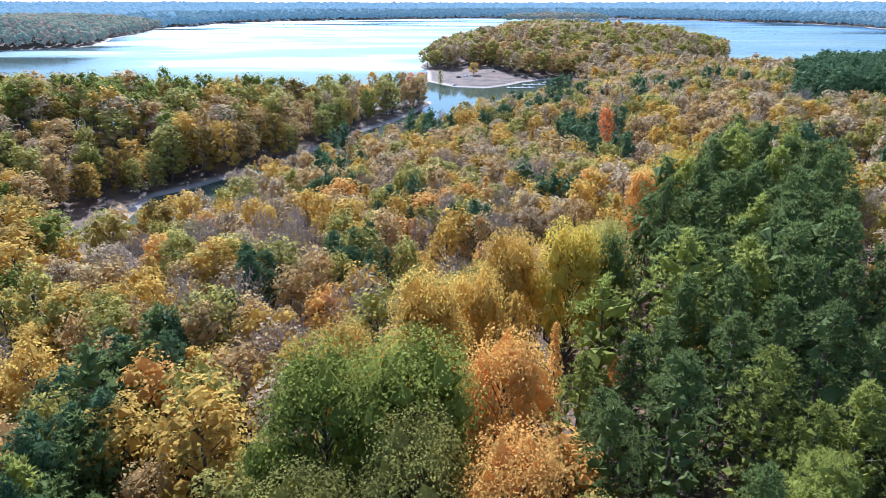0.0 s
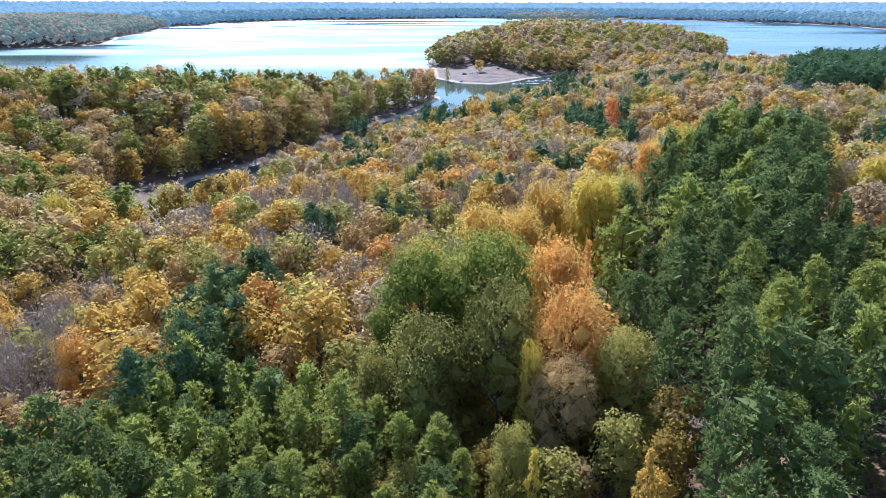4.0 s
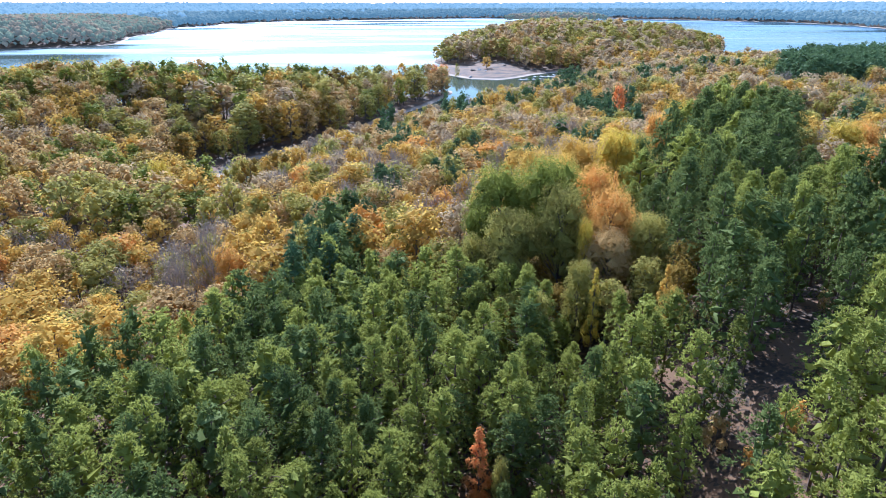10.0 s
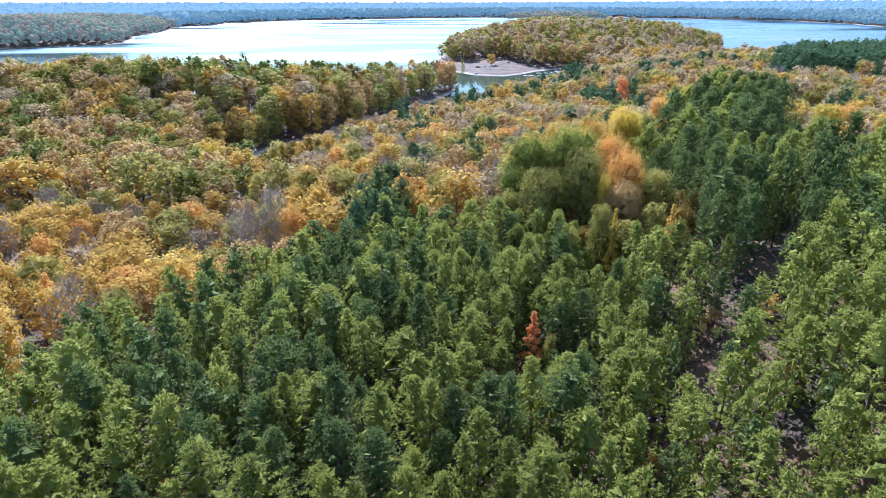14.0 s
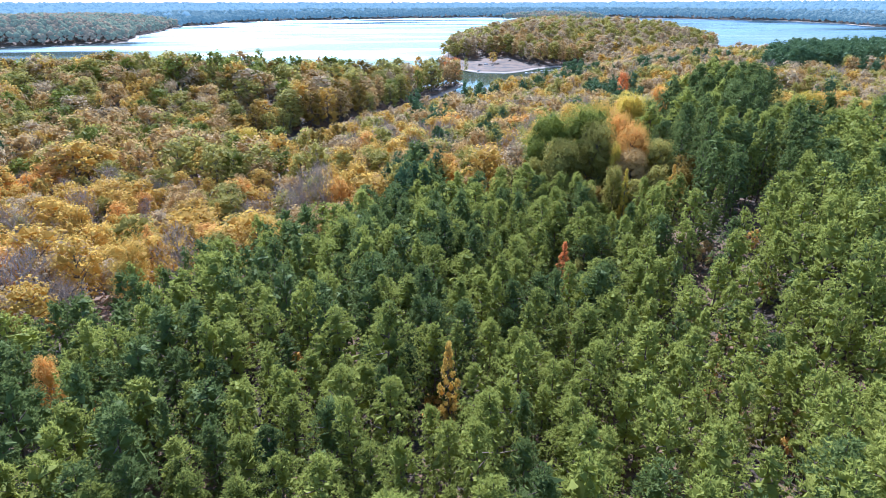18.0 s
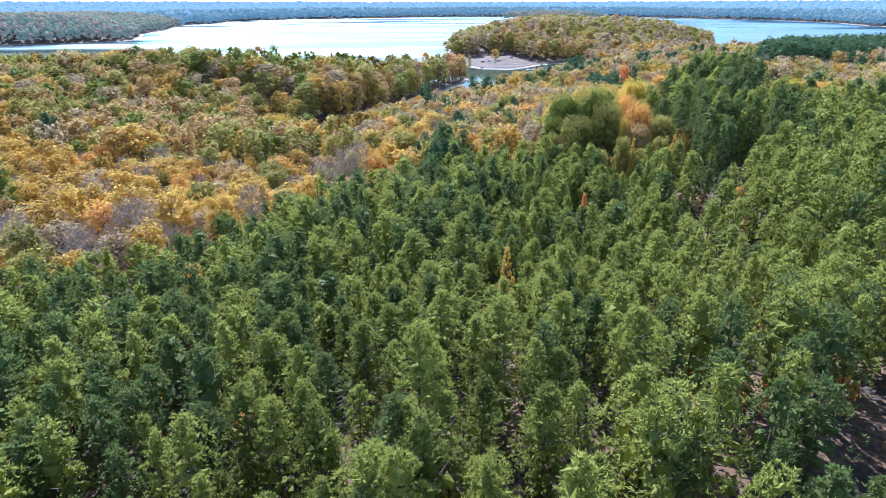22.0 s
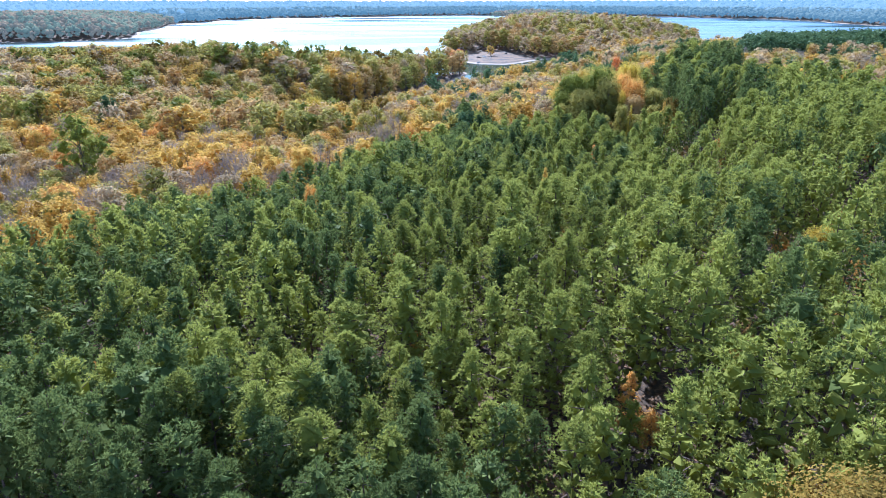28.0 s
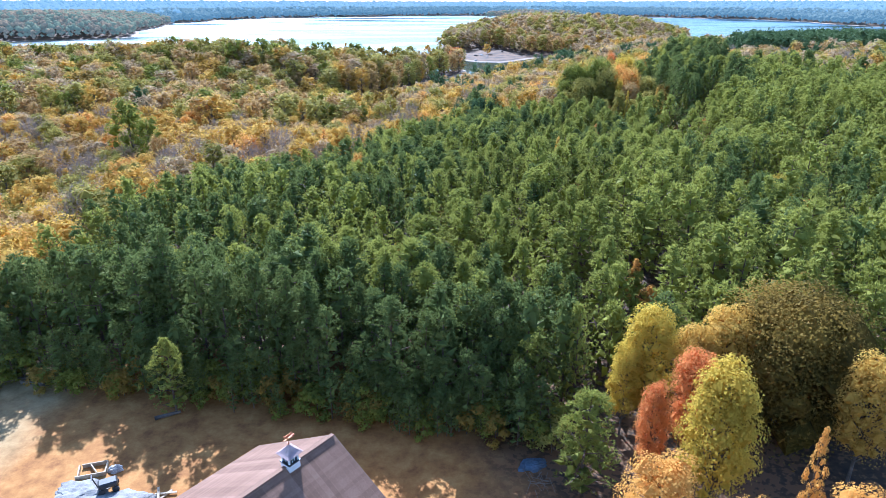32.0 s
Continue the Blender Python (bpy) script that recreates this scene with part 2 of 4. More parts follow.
ISLET = [(170, 1960), (210, 2010), (330, 2060), (470, 2030), (500, 1980), (430, 1940), (300, 1925), (200, 1935)]


YARD_Z = 28.6


def inside(poly, x, y):
    hit = np.zeros(x.shape, bool)
    for (x0, y0), (x1, y1) in zip(poly, poly[1:] + poly[:1]):
        if y0 != y1:
            hit ^= ((y0 > y) != (y1 > y)) & (x < (x1 - x0) * (y - y0) / (y1 - y0) + x0)
    return hit


def away(poly, x, y):
    best = np.full(x.shape, 1e9)
    for (x0, y0), (x1, y1) in zip(poly, poly[1:] + poly[:1]):
        dx, dy = x1 - x0, y1 - y0
        k = np.clip(((x - x0) * dx + (y - y0) * dy) / (dx * dx + dy * dy), 0, 1)
        best = np.minimum(best, np.hypot(x - x0 - k * dx, y - y0 - k * dy))
    return best


def shore(x, y):
    """Metres inland from the nearest shore; minus out on the water."""
    out = np.full(x.shape, -1e9)
    for poly in (MAINLAND, FAR_LAND, ISLET):
        d = away(poly, x, y)
        out = np.maximum(out, np.where(inside(poly, x, y), d, -d))
    return out


def smooth(a, b, v):
    k = np.clip((v - a) / (b - a), 0, 1)
    return k * k * (3 - 2 * k)


def ground(x, y):
    """Height of the land over the lake."""
    x, y = np.asarray(x, float), np.asarray(y, float)
    d = shore(x, y)
    roll = 1.6 * np.sin(x / 47 + 1) * np.cos(y / 61) + 0.8 * np.sin(x / 19 + y / 23)
    h = np.where(d < 0, np.maximum(d * 0.12, -4), np.minimum(d * 0.26, 1.3) + 10.5 * smooth(6, 120, d) + roll * smooth(10, 90, d))
    h = h + 5.0 * smooth(10, 120, x) * smooth(20, 90, d) * smooth(420, 300, y)
    h = h + 16 * smooth(300, 1600, d) * smooth(700, 1200, y)
    h = h + 5.5 * smooth(8, 60, d) * smooth(-20, -120, x) * smooth(150, 230, y) * smooth(700, 500, y)
    h = h + 5.0 * np.exp(-((x - 5) / 42) ** 2 - ((y - 33) / 36) ** 2) + 4.0 * smooth(-75, -15, x) * smooth(40, -40, y)
    h = h - 4.0 * np.exp(-((x + 62) / 34) ** 2 - ((y - 45) / 40) ** 2) + 6.0 * smooth(4, 60, d) * smooth(590, 680, y) * smooth(500, 330, x) * smooth(1200, 1000, y)
    # the land climbs from the cove to the yard, with a spur under the tall pines
    h = h + np.interp(-y, [-60, -40, -10, 12, 36, 58, 75, 92], [0, 2, 6.5, 7, 9.5, 13.5, 13, 13]) * smooth(-140, -85, x)
    h = h + 6.0 * smooth(-6, 16, x) * smooth(-55, -20, y) * smooth(50, 15, y)
    h = h + 8.0 * smooth(5, 40, x) * smooth(150, 95, y) * smooth(10, 60, y) * smooth(96, 58, x)
    h = h + 3.0 * np.exp(-((x + 52) / 22) ** 2 - ((y + 2) / 25) ** 2)
    flat = smooth(34, 20, np.hypot((x + 72) / 1.4, y + 112))
    return h * (1 - flat) + YARD_Z * flat


def mesh_object(name, verts, faces, mats, index=None, smooth_faces=False, parent=None):
    """One mesh object out of arrays of points and of triangles or quads."""
    me = bpy.data.meshes.new(name)
    k = faces.shape[1]
    me.vertices.add(len(verts))
    me.vertices.foreach_set("co", np.ascontiguousarray(verts, np.float32).ravel())
    me.loops.add(faces.size)
    me.loops.foreach_set("vertex_index", np.ascontiguousarray(faces, np.int32).ravel())
    me.polygons.add(len(faces))
    me.polygons.foreach_set("loop_start", np.arange(0, faces.size, k, dtype=np.int32))
    for m in mats:
        me.materials.append(m)
    if index is not None:
        me.polygons.foreach_set("material_index", np.ascontiguousarray(index, np.int32))
    me.polygons.foreach_set("use_smooth", np.full(len(faces), smooth_faces))
    me.update(calc_edges=True)
    ob = new(name, me)
    ob.parent = parent
    return ob


def graded(lo, hi, mid0, mid1, step, grow):
    v = list(np.arange(mid0, mid1 + step, step))
    s, p = step, v[-1]
    while p < hi:
        s *= grow
        p += s
        v.append(p)
    s, p = step, v[0]
    while p > lo:
        s *= grow
        p -= s
        v.insert(0, p)
    return np.array(v)


gx = graded(-4700, 4700, -130, 130, 3.5, 1.07)
gy = graded(-600, 4650, -130, 550, 4.0, 1.07)
GX, GY = np.meshgrid(gx, gy)
GZ = ground(GX.ravel(), GY.ravel())
nx, ny = len(gx), len(gy)
q = (np.arange(ny - 1)[:, None] * nx + np.arange(nx - 1)[None]).ravel()
tagged(mesh_object("ground", np.column_stack([GX.ravel(), GY.ravel(), GZ]), np.column_stack([q, q + 1, q + nx + 1, q + nx]), [ground_material()], smooth_faces=True),
       "wooded land with brown leaf litter and bare muddy shore", "ground", kind="structure")
lake = mesh_object("water", np.array([(-4800, 100, 0), (4800, 100, 0), (4800, 4700, 0), (-4800, 4700, 0)], float), np.array([[0, 1, 2, 3]]), [water_material()])
tagged(lake, "wide rippled lake glittering under the low sun", "lake", kind="structure")


# ---- tree shapes: arrays of points, triangles and material slots (0 wood, 1 leaf) ----
def stick(a, b, r0, r1, sides=4):
    a, b = np.array(a, float), np.array(b, float)
    d = b - a
    d /= np.linalg.norm(d)
    u = np.cross(d, (0.3, 0.9, 0.2))
    u /= np.linalg.norm(u)
    w = np.cross(d, u)
    ang = np.arange(sides) * 2 * np.pi / sides
    ring = np.cos(ang)[:, None] * u + np.sin(ang)[:, None] * w
    v = np.vstack([a + ring * r0, b + ring * r1])
    i = np.arange(sides)
    j = (i + 1) % sides
    return v, np.vstack([np.column_stack([i, j, j + sides]), np.column_stack([i, j + sides, i + sides])])


def tube(points, radii, sides=4):
    """A tapering trunk through the points, in one piece."""
    points = np.array(points, float)
    ang = np.arange(sides) * 2 * np.pi / sides
    ring = np.column_stack([np.cos(ang), np.sin(ang), np.zeros(sides)])
    v = (points[:, None] + ring[None] * np.array(radii)[:, None, None]).reshape(-1, 3)
    i = np.arange(sides)
    j = (i + 1) % sides
    f = [q for n in range(len(points) - 1) for q in (np.column_stack([i, j, j + sides]) + n * sides, np.column_stack([i, j + sides, i + sides]) + n * sides)]
    return v, np.vstack(f)


def gather(parts):
    vs, fs, n = [], [], 0
    for v, f in parts:
        vs.append(v)
        fs.append(f + n)
        n += len(v)
    return np.vstack(vs), np.vstack(fs)


def unit(r, n):
    v = r.normal(size=(n, 3))
    return v / np.linalg.norm(v, axis=1)[:, None]


def blades(centres, ways, r, k, length, width, spread):
    """A burst of k thin blades at each centre, round its way."""
    n = len(centres)
    c = np.repeat(centres, k, 0)
    d = np.repeat(ways, k, 0) + unit(r, n * k) * spread
    d /= np.linalg.norm(d, axis=1)[:, None]
    side = np.cross(d, unit(r, n * k))
    side /= np.linalg.norm(side, axis=1)[:, None] + 1e-6
    ln = length * r.uniform(0.7, 1.25, (n * k, 1))
    v = np.stack([c - side * width / 2, c + side * width / 2, c + d * ln], 1).reshape(-1, 3)
    return v, np.arange(n * k * 3).reshape(-1, 3)


def leaves(centres, outward, r, size, loose=0.7):
    """A small three-cornered spray of leaves at each centre, facing roughly outward."""
    n = len(centres)
    nrm = outward + unit(r, n) * loose
    nrm /= np.linalg.norm(nrm, axis=1)[:, None]
    u = np.cross(nrm, unit(r, n))
    u /= np.linalg.norm(u, axis=1)[:, None] + 1e-6
    w = np.cross(nrm, u)
    s = size * r.uniform(0.6, 1.3, (n, 1)) * 0.72
    k = [r.uniform(0.65, 1.2, (n, 1)) for _ in range(3)]
    v = np.stack([centres + u * s * k[0], centres - (u * 0.5 - w * 0.87) * s * k[1], centres - (u * 0.5 + w * 0.87) * s * k[2]], 1).reshape(-1, 3)
    return v, np.arange(n * 3).reshape(-1, 3)


OCTA = np.array([(0, 0, 1), (1, 0, 0), (0, 1, 0), (-1, 0, 0), (0, -1, 0), (0, 0, -1)], float)
OCTA_FACES = np.array([(0, 1, 2), (0, 2, 3), (0, 3, 4), (0, 4, 1), (5, 2, 1), (5, 3, 2), (5, 4, 3), (5, 1, 4)])


def clumps(centres, ways, r, wide, long, rough=0.3):
    """A small ragged solid of foliage at each centre, drawn out along its way."""
    n = len(centres)
    w = ways / (np.linalg.norm(ways, axis=1)[:, None] + 1e-6)
    u = np.cross(w, unit(r, n))
    u /= np.linalg.norm(u, axis=1)[:, None] + 1e-6
    s = np.cross(w, u)
    wide, long = np.broadcast_to(wide, n), np.broadcast_to(long, n)
    k = r.uniform(0.75, 1.25, n)
    base = OCTA[None] + r.normal(size=(n, 6, 3)) * rough
    v = centres[:, None] + base[..., :1] * (u * (wide * k)[:, None])[:, None] + base[..., 1:2] * (s * (wide * k)[:, None])[:, None] + base[..., 2:] * (w * (long * k)[:, None])[:, None]
    return v.reshape(-1, 3), (OCTA_FACES[None] + (np.arange(n) * 6)[:, None, None]).reshape(-1, 3)


def pine(seed, height, radius, start, tufts, k, length, width, limbs):
    """Wood and needles of a plantation pine: a tall domed crown, its limbs ending in lumps of upturned tufts."""
    r = np.random.default_rng(seed)
    bend = r.uniform(-0.35, 0.35, 2)
    axis = lambda z: np.column_stack([bend[0] * (z / height) ** 2, bend[1] * (z / height) ** 2, z])
    wood = []
    zs = np.array([0, 0.3, 0.6, 0.82, 0.97]) * height
    pts = axis(zs)
    rr = np.array([0.17, 0.14, 0.10, 0.06, 0.02]) * height / 17
    wood.append(tube(pts, rr, 5 if tufts > 250 else 3))
    top, low = height * 0.985, start * height
    prof = lambda u: radius * np.clip(1 - u ** 1.7, 0.0, 1) ** 0.66 * (0.7 + 0.3 * smooth(0, 0.3, u))
    if tufts > 250:
        for i in range(limbs):
            u0, az = (i + 0.5) / limbs * 0.9, i * 2.4
            z, ln = low + (top - low) * u0, prof(u0) * 0.85
            wood.append(stick((bend[0] * (z / height) ** 2, bend[1] * (z / height) ** 2, z - ln * 0.5), (math.cos(az) * ln, math.sin(az) * ln, z), 0.045, 0.012, 3))
    # many small upturned clusters over a dome, round unseen solid lumps that keep light out
    nl = 120 if tufts > 800 else 96 if tufts > 500 else 64 if tufts > 350 else 42 if tufts > 150 else 24 if tufts > 100 else 10
    ul = ((np.arange(nl) + r.uniform(0.1, 0.9, nl)) / nl) ** 0.85
    al = np.arange(nl) * 2.4 + r.uniform(-0.6, 0.6, nl)
    lean, bulge = r.uniform(0, 6.28), r.uniform(0.75, 1.15, 7)
    pl = prof(ul) * np.where(r.uniform(size=nl) < 0.75, r.uniform(0.75, 1.05, nl), r.uniform(0.3, 0.75, nl)) * (1 + 0.2 * np.cos(al - lean))
    pl *= bulge[(ul * 6.99).astype(int)]
    sl = radius * 1.5 / nl ** 0.5 * r.uniform(0.75, 1.3, nl)
    lc = axis(low + (top - low) * (ul * 0.97)) + np.column_stack([np.cos(al) * pl, np.sin(al) * pl, 0.15 * pl])
    weight = sl ** 2 * (0.55 + ul)
    pick = r.choice(nl, tufts, p=weight / weight.sum())
    out = np.column_stack([np.cos(al), np.sin(al), 0.3 + 0.9 * ul])[pick]
    d = unit(r, tufts) + out * 0.35
    d /= np.linalg.norm(d, axis=1)[:, None]
    c = lc[pick] + d * (sl[pick] * r.uniform(0.35, 1.0, tufts))[:, None] * (1, 1, 1.2)
    way = d * 0.5 + out * 0.2
    way[:, 2] += 0.55
    way /= np.linalg.norm(way, axis=1)[:, None] + 1e-6
    nh = 48 if tufts > 500 else 26 if tufts > 150 else 10
    uh = (np.arange(nh) + 0.5) / nh * 0.94
    ah, ph = np.arange(nh) * 2.4, prof(uh) * r.uniform(0.05, 0.6, nh)
    hc = axis(low + (top - low) * uh) + np.column_stack([np.cos(ah) * ph, np.sin(ah) * ph, np.zeros(nh)])
    heart = clumps(hc, unit(r, nh) + (0, 0, 1.0), r, radius * (0.78 if nh > 20 else 1.3) / nh ** 0.5, radius * 1.3 / nh ** 0.5, 0.3)
    return gather(wood), gather([heart, blades(c, way, r, k, length, width, 0.8)])


def broadleaf(seed, height, radius, start, count, size, lobes, shape=0.0, bare=0.0, heart=0.55, loose=0.6):
    """Wood and leaves of a broad-leaved tree; its crown is many rounded clumps. shape: 0 round, 1 pointed."""
    r = np.random.default_rng(seed)
    zc = start * height
    ch = height - zc
    wood = [tube([(0, 0, 0), (0, 0, zc), (r.uniform(-0.3, 0.3), r.uniform(-0.3, 0.3), height * 0.9)], [0.0144 * height, 0.0096 * height, 0.02], 5 if count > 500 else 3)]
    cs, rs = [], []
    for i in range(lobes):
        u = ((i + 0.5) / lobes) ** 0.85
        prof = max(0.02, 1 - ((u - 0.40) / 0.66) ** 2) ** 0.5 if shape < 0.5 else (1 - u) ** 0.75 * (0.6 + 0.4 * min(1, u * 4))
        az = i * 2.4 + r.uniform(-0.4, 0.4)
        rad = radius * prof * r.uniform(0.35, 0.72)
        c = np.array([np.cos(az) * rad, np.sin(az) * rad, zc + ch * (0.08 + 0.80 * u)])
        cs.append(c)
        rs.append(radius * (0.38 if shape < 0.5 else 0.30) * r.uniform(0.75, 1.2) * (1 if shape < 0.5 else (1.15 - 0.6 * u)))
        if count > 600:
            p0 = (0, 0, max(zc * 0.8, c[2] - rad * 1.1 - 0.5))
            wood.append(stick(p0, c, 0.006 * height, 0.02, 3))
    cs, rs = np.array(cs), np.array(rs)
    pick = r.choice(lobes, count, p=rs ** 2 / (rs ** 2).sum())
    d = unit(r, count)
    d[:, 2] = np.where(r.uniform(size=count) < 0.7, np.abs(d[:, 2]), d[:, 2])
    p = cs[pick] + d * (rs[pick] * r.uniform(0.72, 1.08, count))[:, None]
    mid = np.array([0, 0, zc + ch * 0.45])
    out = (p - mid) / np.array([radius, radius, ch * 0.55])
    keep = np.linalg.norm(out, axis=1) > 0.45
    if bare:
        keep &= r.uniform(size=count) > bare
    p, d = p[keep], d[keep]
    out = out[keep]
    out /= np.linalg.norm(out, axis=1)[:, None]
    way = d * 0.6 + out * 0.5
    way[:, 2] += 0.25
    if bare:
        n = 420 if count > 1500 else 240
        b = cs[r.choice(lobes, n)] + r.normal(size=(n, 3)) * radius * 0.17
        ways = (b - (0, 0, zc)) / radius + (0, 0, 0.8)
        ways /= np.linalg.norm(ways, axis=1)[:, None]
        twigs = blades(b, ways, r, 3, 1.9, 0.05 if count > 1500 else 0.075, 0.5)
    spray = leaves(p, way / np.linalg.norm(way, axis=1)[:, None], r, size, loose)
    if bare:
        return gather(wood), spray, twigs
    # solid cores hidden in the lobes, added to stop sun passing through
    core = clumps(cs, np.tile((0.0, 0.0, 1.0), (lobes, 1)), r, rs * heart, rs * heart, 0.2)
    return gather(wood), gather([core, spray])


# near, middle and far shapes of each sort
WIDTHS = (1.7, 2.0, 1.55, 2.2, 1.8, 1.65, 1.95)
PINE_NEAR = [pine(10 + i, 10, WIDTHS[i], 0.10 + 0.05 * (i % 2), 720, 8, 0.19, 0.052, 16) for i in range(7)]
PINE_SIDE = [pine(15 + i, 10, WIDTHS[i], 0.12, 440, 4, 0.24, 0.10, 12) for i in range(7)]
PINE_MID = [pine(30 + i, 10, WIDTHS[i], 0.14, 220, 4, 0.30, 0.14, 8) for i in range(7)]
PINE_BACK = [pine(40 + i, 10, WIDTHS[i], 0.20, 120, 4, 0.36, 0.18, 8) for i in range(7)]
TALL_NEAR = [pine(200 + i, 20, (2.9, 3.3, 2.6)[i % 3], 0.26 + 0.07 * (i % 2), 1000, 7, 0.28, 0.08, 24) for i in range(5)]
TALL_MID = [pine(210 + i, 20, (2.9, 3.3, 2.6)[i % 3], 0.28, 420, 5, 0.42, 0.15, 14) for i in range(5)]
PINE_EDGE = [pine(20 + i, 10, 2.2, 0.10, 1000, 9, 0.22, 0.05, 26) for i in range(3)]
PINE_FAR = [pine(50 + i, 20, 2.6, 0.45, 70, 3, 0.9, 0.5, 14) for i in range(4)]
OAK_NEAR = [broadleaf(70 + i, 18, 4.4, 0.18, 9500, 0.18, 30, heart=0.58) for i in range(4)]
DOME = [broadleaf(300 + i, 18, 6.0, 0.40, 12000, 0.19, 44, heart=0.5, loose=0.75) for i in range(4)]
GREAT = [broadleaf(60, 11, 5.5, 0.0, 40000, 0.15, 90, heart=0.62)]
ELM_NEAR = [broadleaf(64 + i, 10.5, 2.3, 0.22, 12000, 0.12, 44, heart=0.55) for i in range(3)]
OAK_MID = [broadleaf(80 + i, 18, 4.4, 0.14, 2200, 0.33, 26, heart=0.54, loose=0.75) for i in range(6)]
OAK_MID_IN = [broadleaf(180 + i, 18, 4.4, 0.30, 1500, 0.35, 22, heart=0.54, loose=0.75) for i in range(6)]
OAK_BACK = [broadleaf(85 + i, 18, 4.6, 0.05, 1000, 0.44, 22, heart=0.55, loose=0.75) for i in range(6)]
OAK_BACK_IN = [broadleaf(185 + i, 18, 4.6, 0.36, 720, 0.46, 18, heart=0.55, loose=0.75) for i in range(6)]
OAK_FAR = [broadleaf(90 + i, 18, 4.8, 0.10, 360, 0.7, 17, heart=0.6, loose=0.65) for i in range(5)]
POPLAR_NEAR = [broadleaf(110 + i, 19, 3.5, 0.16, 6500, 0.18, 30, 1.0, heart=0.55) for i in range(3)]
POPLAR_MID = [broadleaf(120 + i, 19, 3.5, 0.14, 1800, 0.32, 24, 1.0, heart=0.5, loose=0.6) for i in range(4)]
SHRUB = [broadleaf(150 + i, 4, 1.6, 0.04, 420, 0.26, 8) for i in range(4)]
BARE_NEAR = [broadleaf(130 + i, 16, 3.9, 0.22, 2000, 0.20, 26, 0.0, 0.80) for i in range(3)]
BARE_MID = [broadleaf(140 + i, 16, 3.9, 0.22, 1000, 0.30, 22, 0.0, 0.72) for i in range(3)]

# ---- planting ----
WOODS = [(-118, -92), (-30, -110), (10, -120), (60, -80), (200, 0), (340, 355), (520, 600), (520, 1000), (-30, 1000), (-30, 420), (-430, 420), (-330, 240), (-160, -20)]
PLANTATION = [(-90, -92), (-95, -70), (-97, -48), (-92, -24), (-72, -16), (-62, 2), (-46, 27), (-37, 48), (-34, 72), (-28, 42), (-14, 30), (-5, 20), (0, 10), (7, 12), (8, 24),
              (10, 46), (17, 62), (26, 80), (34, 94), (50, 108), (64, 108), (64, 98), (53, 84), (51, 68), (47, 58), (48, 46), (58, 38), (74, 32), (96, 10), (90, -30), (50, -90), (8, -108), (-22, -105), (-36, -104), (-44, -103.5),
              (-52, -102), (-60, -100), (-67, -97.5), (-74, -95), (-80, -93.5)]
# a shaded track through the pines: x, y and half its width
TRACK = [(34, 24, 0.5), (20, 11, 0.6), (8, -3, 0.6), (-1, -14, 0.5), (-4, -28, 0.0), (-6, -40, 0.2), (-11, -50, 0.3), (-12, -56, 0.0)]
SIDE_TRACK = [(-17, -71, 0.2), (-10, -65, 0.7), (-3, -58.5, 0.7), (8, -48, 0.3), (19, -37, 0.0)]
FAR_PINES = [(128, 234), (165, 300), (200, 372), (262, 452), (340, 545), (470, 540), (420, 430), (300, 310), (200, 248)]
MUD = [(-116, 178), (-98, 210), (-78, 200), (-58, 190), (-60, 160), (-80, 132), (-100, 148)]
YARD = [(-150, -160), (-150, -97), (-92, -93), (-80, -93.5), (-74, -95), (-67, -97.5), (-60, -100), (-52, -102), (-44, -103.5), (-41, -106), (-44, -160)]
SORTS = {"pine": (PINE_NEAR, PINE_MID, PINE_BACK, PINE_FAR, PINE_SIDE), "oak": (OAK_NEAR, OAK_MID, OAK_BACK, OAK_FAR, OAK_MID_IN, OAK_BACK_IN),
         "poplar": (POPLAR_NEAR, POPLAR_MID, POPLAR_MID, OAK_FAR, POPLAR_MID, POPLAR_MID), "bare": (BARE_NEAR, BARE_MID, BARE_MID, OAK_FAR, BARE_MID, BARE_MID), "shrub": (SHRUB, SHRUB, SHRUB, SHRUB),
         "tall": (TALL_NEAR, TALL_MID, PINE_FAR, PINE_FAR, TALL_MID), "edge": (PINE_EDGE, PINE_EDGE, PINE_EDGE, PINE_EDGE), "dome": (DOME, DOME, DOME, DOME, DOME), "elm": (ELM_NEAR, ELM_NEAR, ELM_NEAR, ELM_NEAR), "great": (GREAT, GREAT, GREAT, GREAT)}
HEIGHT = {"dome": 18.0, "tall": 20.0, "pine": 10.0, "oak": 18.0, "poplar": 19.0, "bare": 16.0, "shrub": 4.0, "edge": 10.0, "elm": 10.5, "great": 11.0}
RADIUS = {"dome": 6.0, "tall": 2.9, "pine": 1.85, "oak": 4.4, "poplar": 3.5, "bare": 3.9, "edge": 2.2, "elm": 2.3, "great": 5.5}
STAND = []          # x, y, sort, colour, height scale, width scale, turn, grade (0 near .. 3 far), which shape


def tree(x, y, sort, colour, height, wide=1.0, grade=0, shape=None):
    STAND.append((x, y, sort, colour, height / HEIGHT[sort], wide, rng.uniform(0, 6.28), grade, int(rng.integers(0, 60)) if shape is None else shape))


def scatter(poly, step, jitter=0.36):
    xs, ys = [p[0] for p in poly], [p[1] for p in poly]
    X, Y = np.meshgrid(np.arange(min(xs), max(xs), step), np.arange(min(ys), max(ys), step * 0.87))
    X = X + (np.arange(X.shape[0]) % 2)[:, None] * step / 2
    X, Y = X.ravel() + rng.uniform(-jitter, jitter, X.size) * step, Y.ravel() + rng.uniform(-jitter, jitter, X.size) * step
    k = inside(poly, X, Y)
    return X[k], Y[k]


def patch(x, y, s, seed):
    return noise.noise(Vector((x / s + seed * 17.3, y / s, seed * 3.1)))


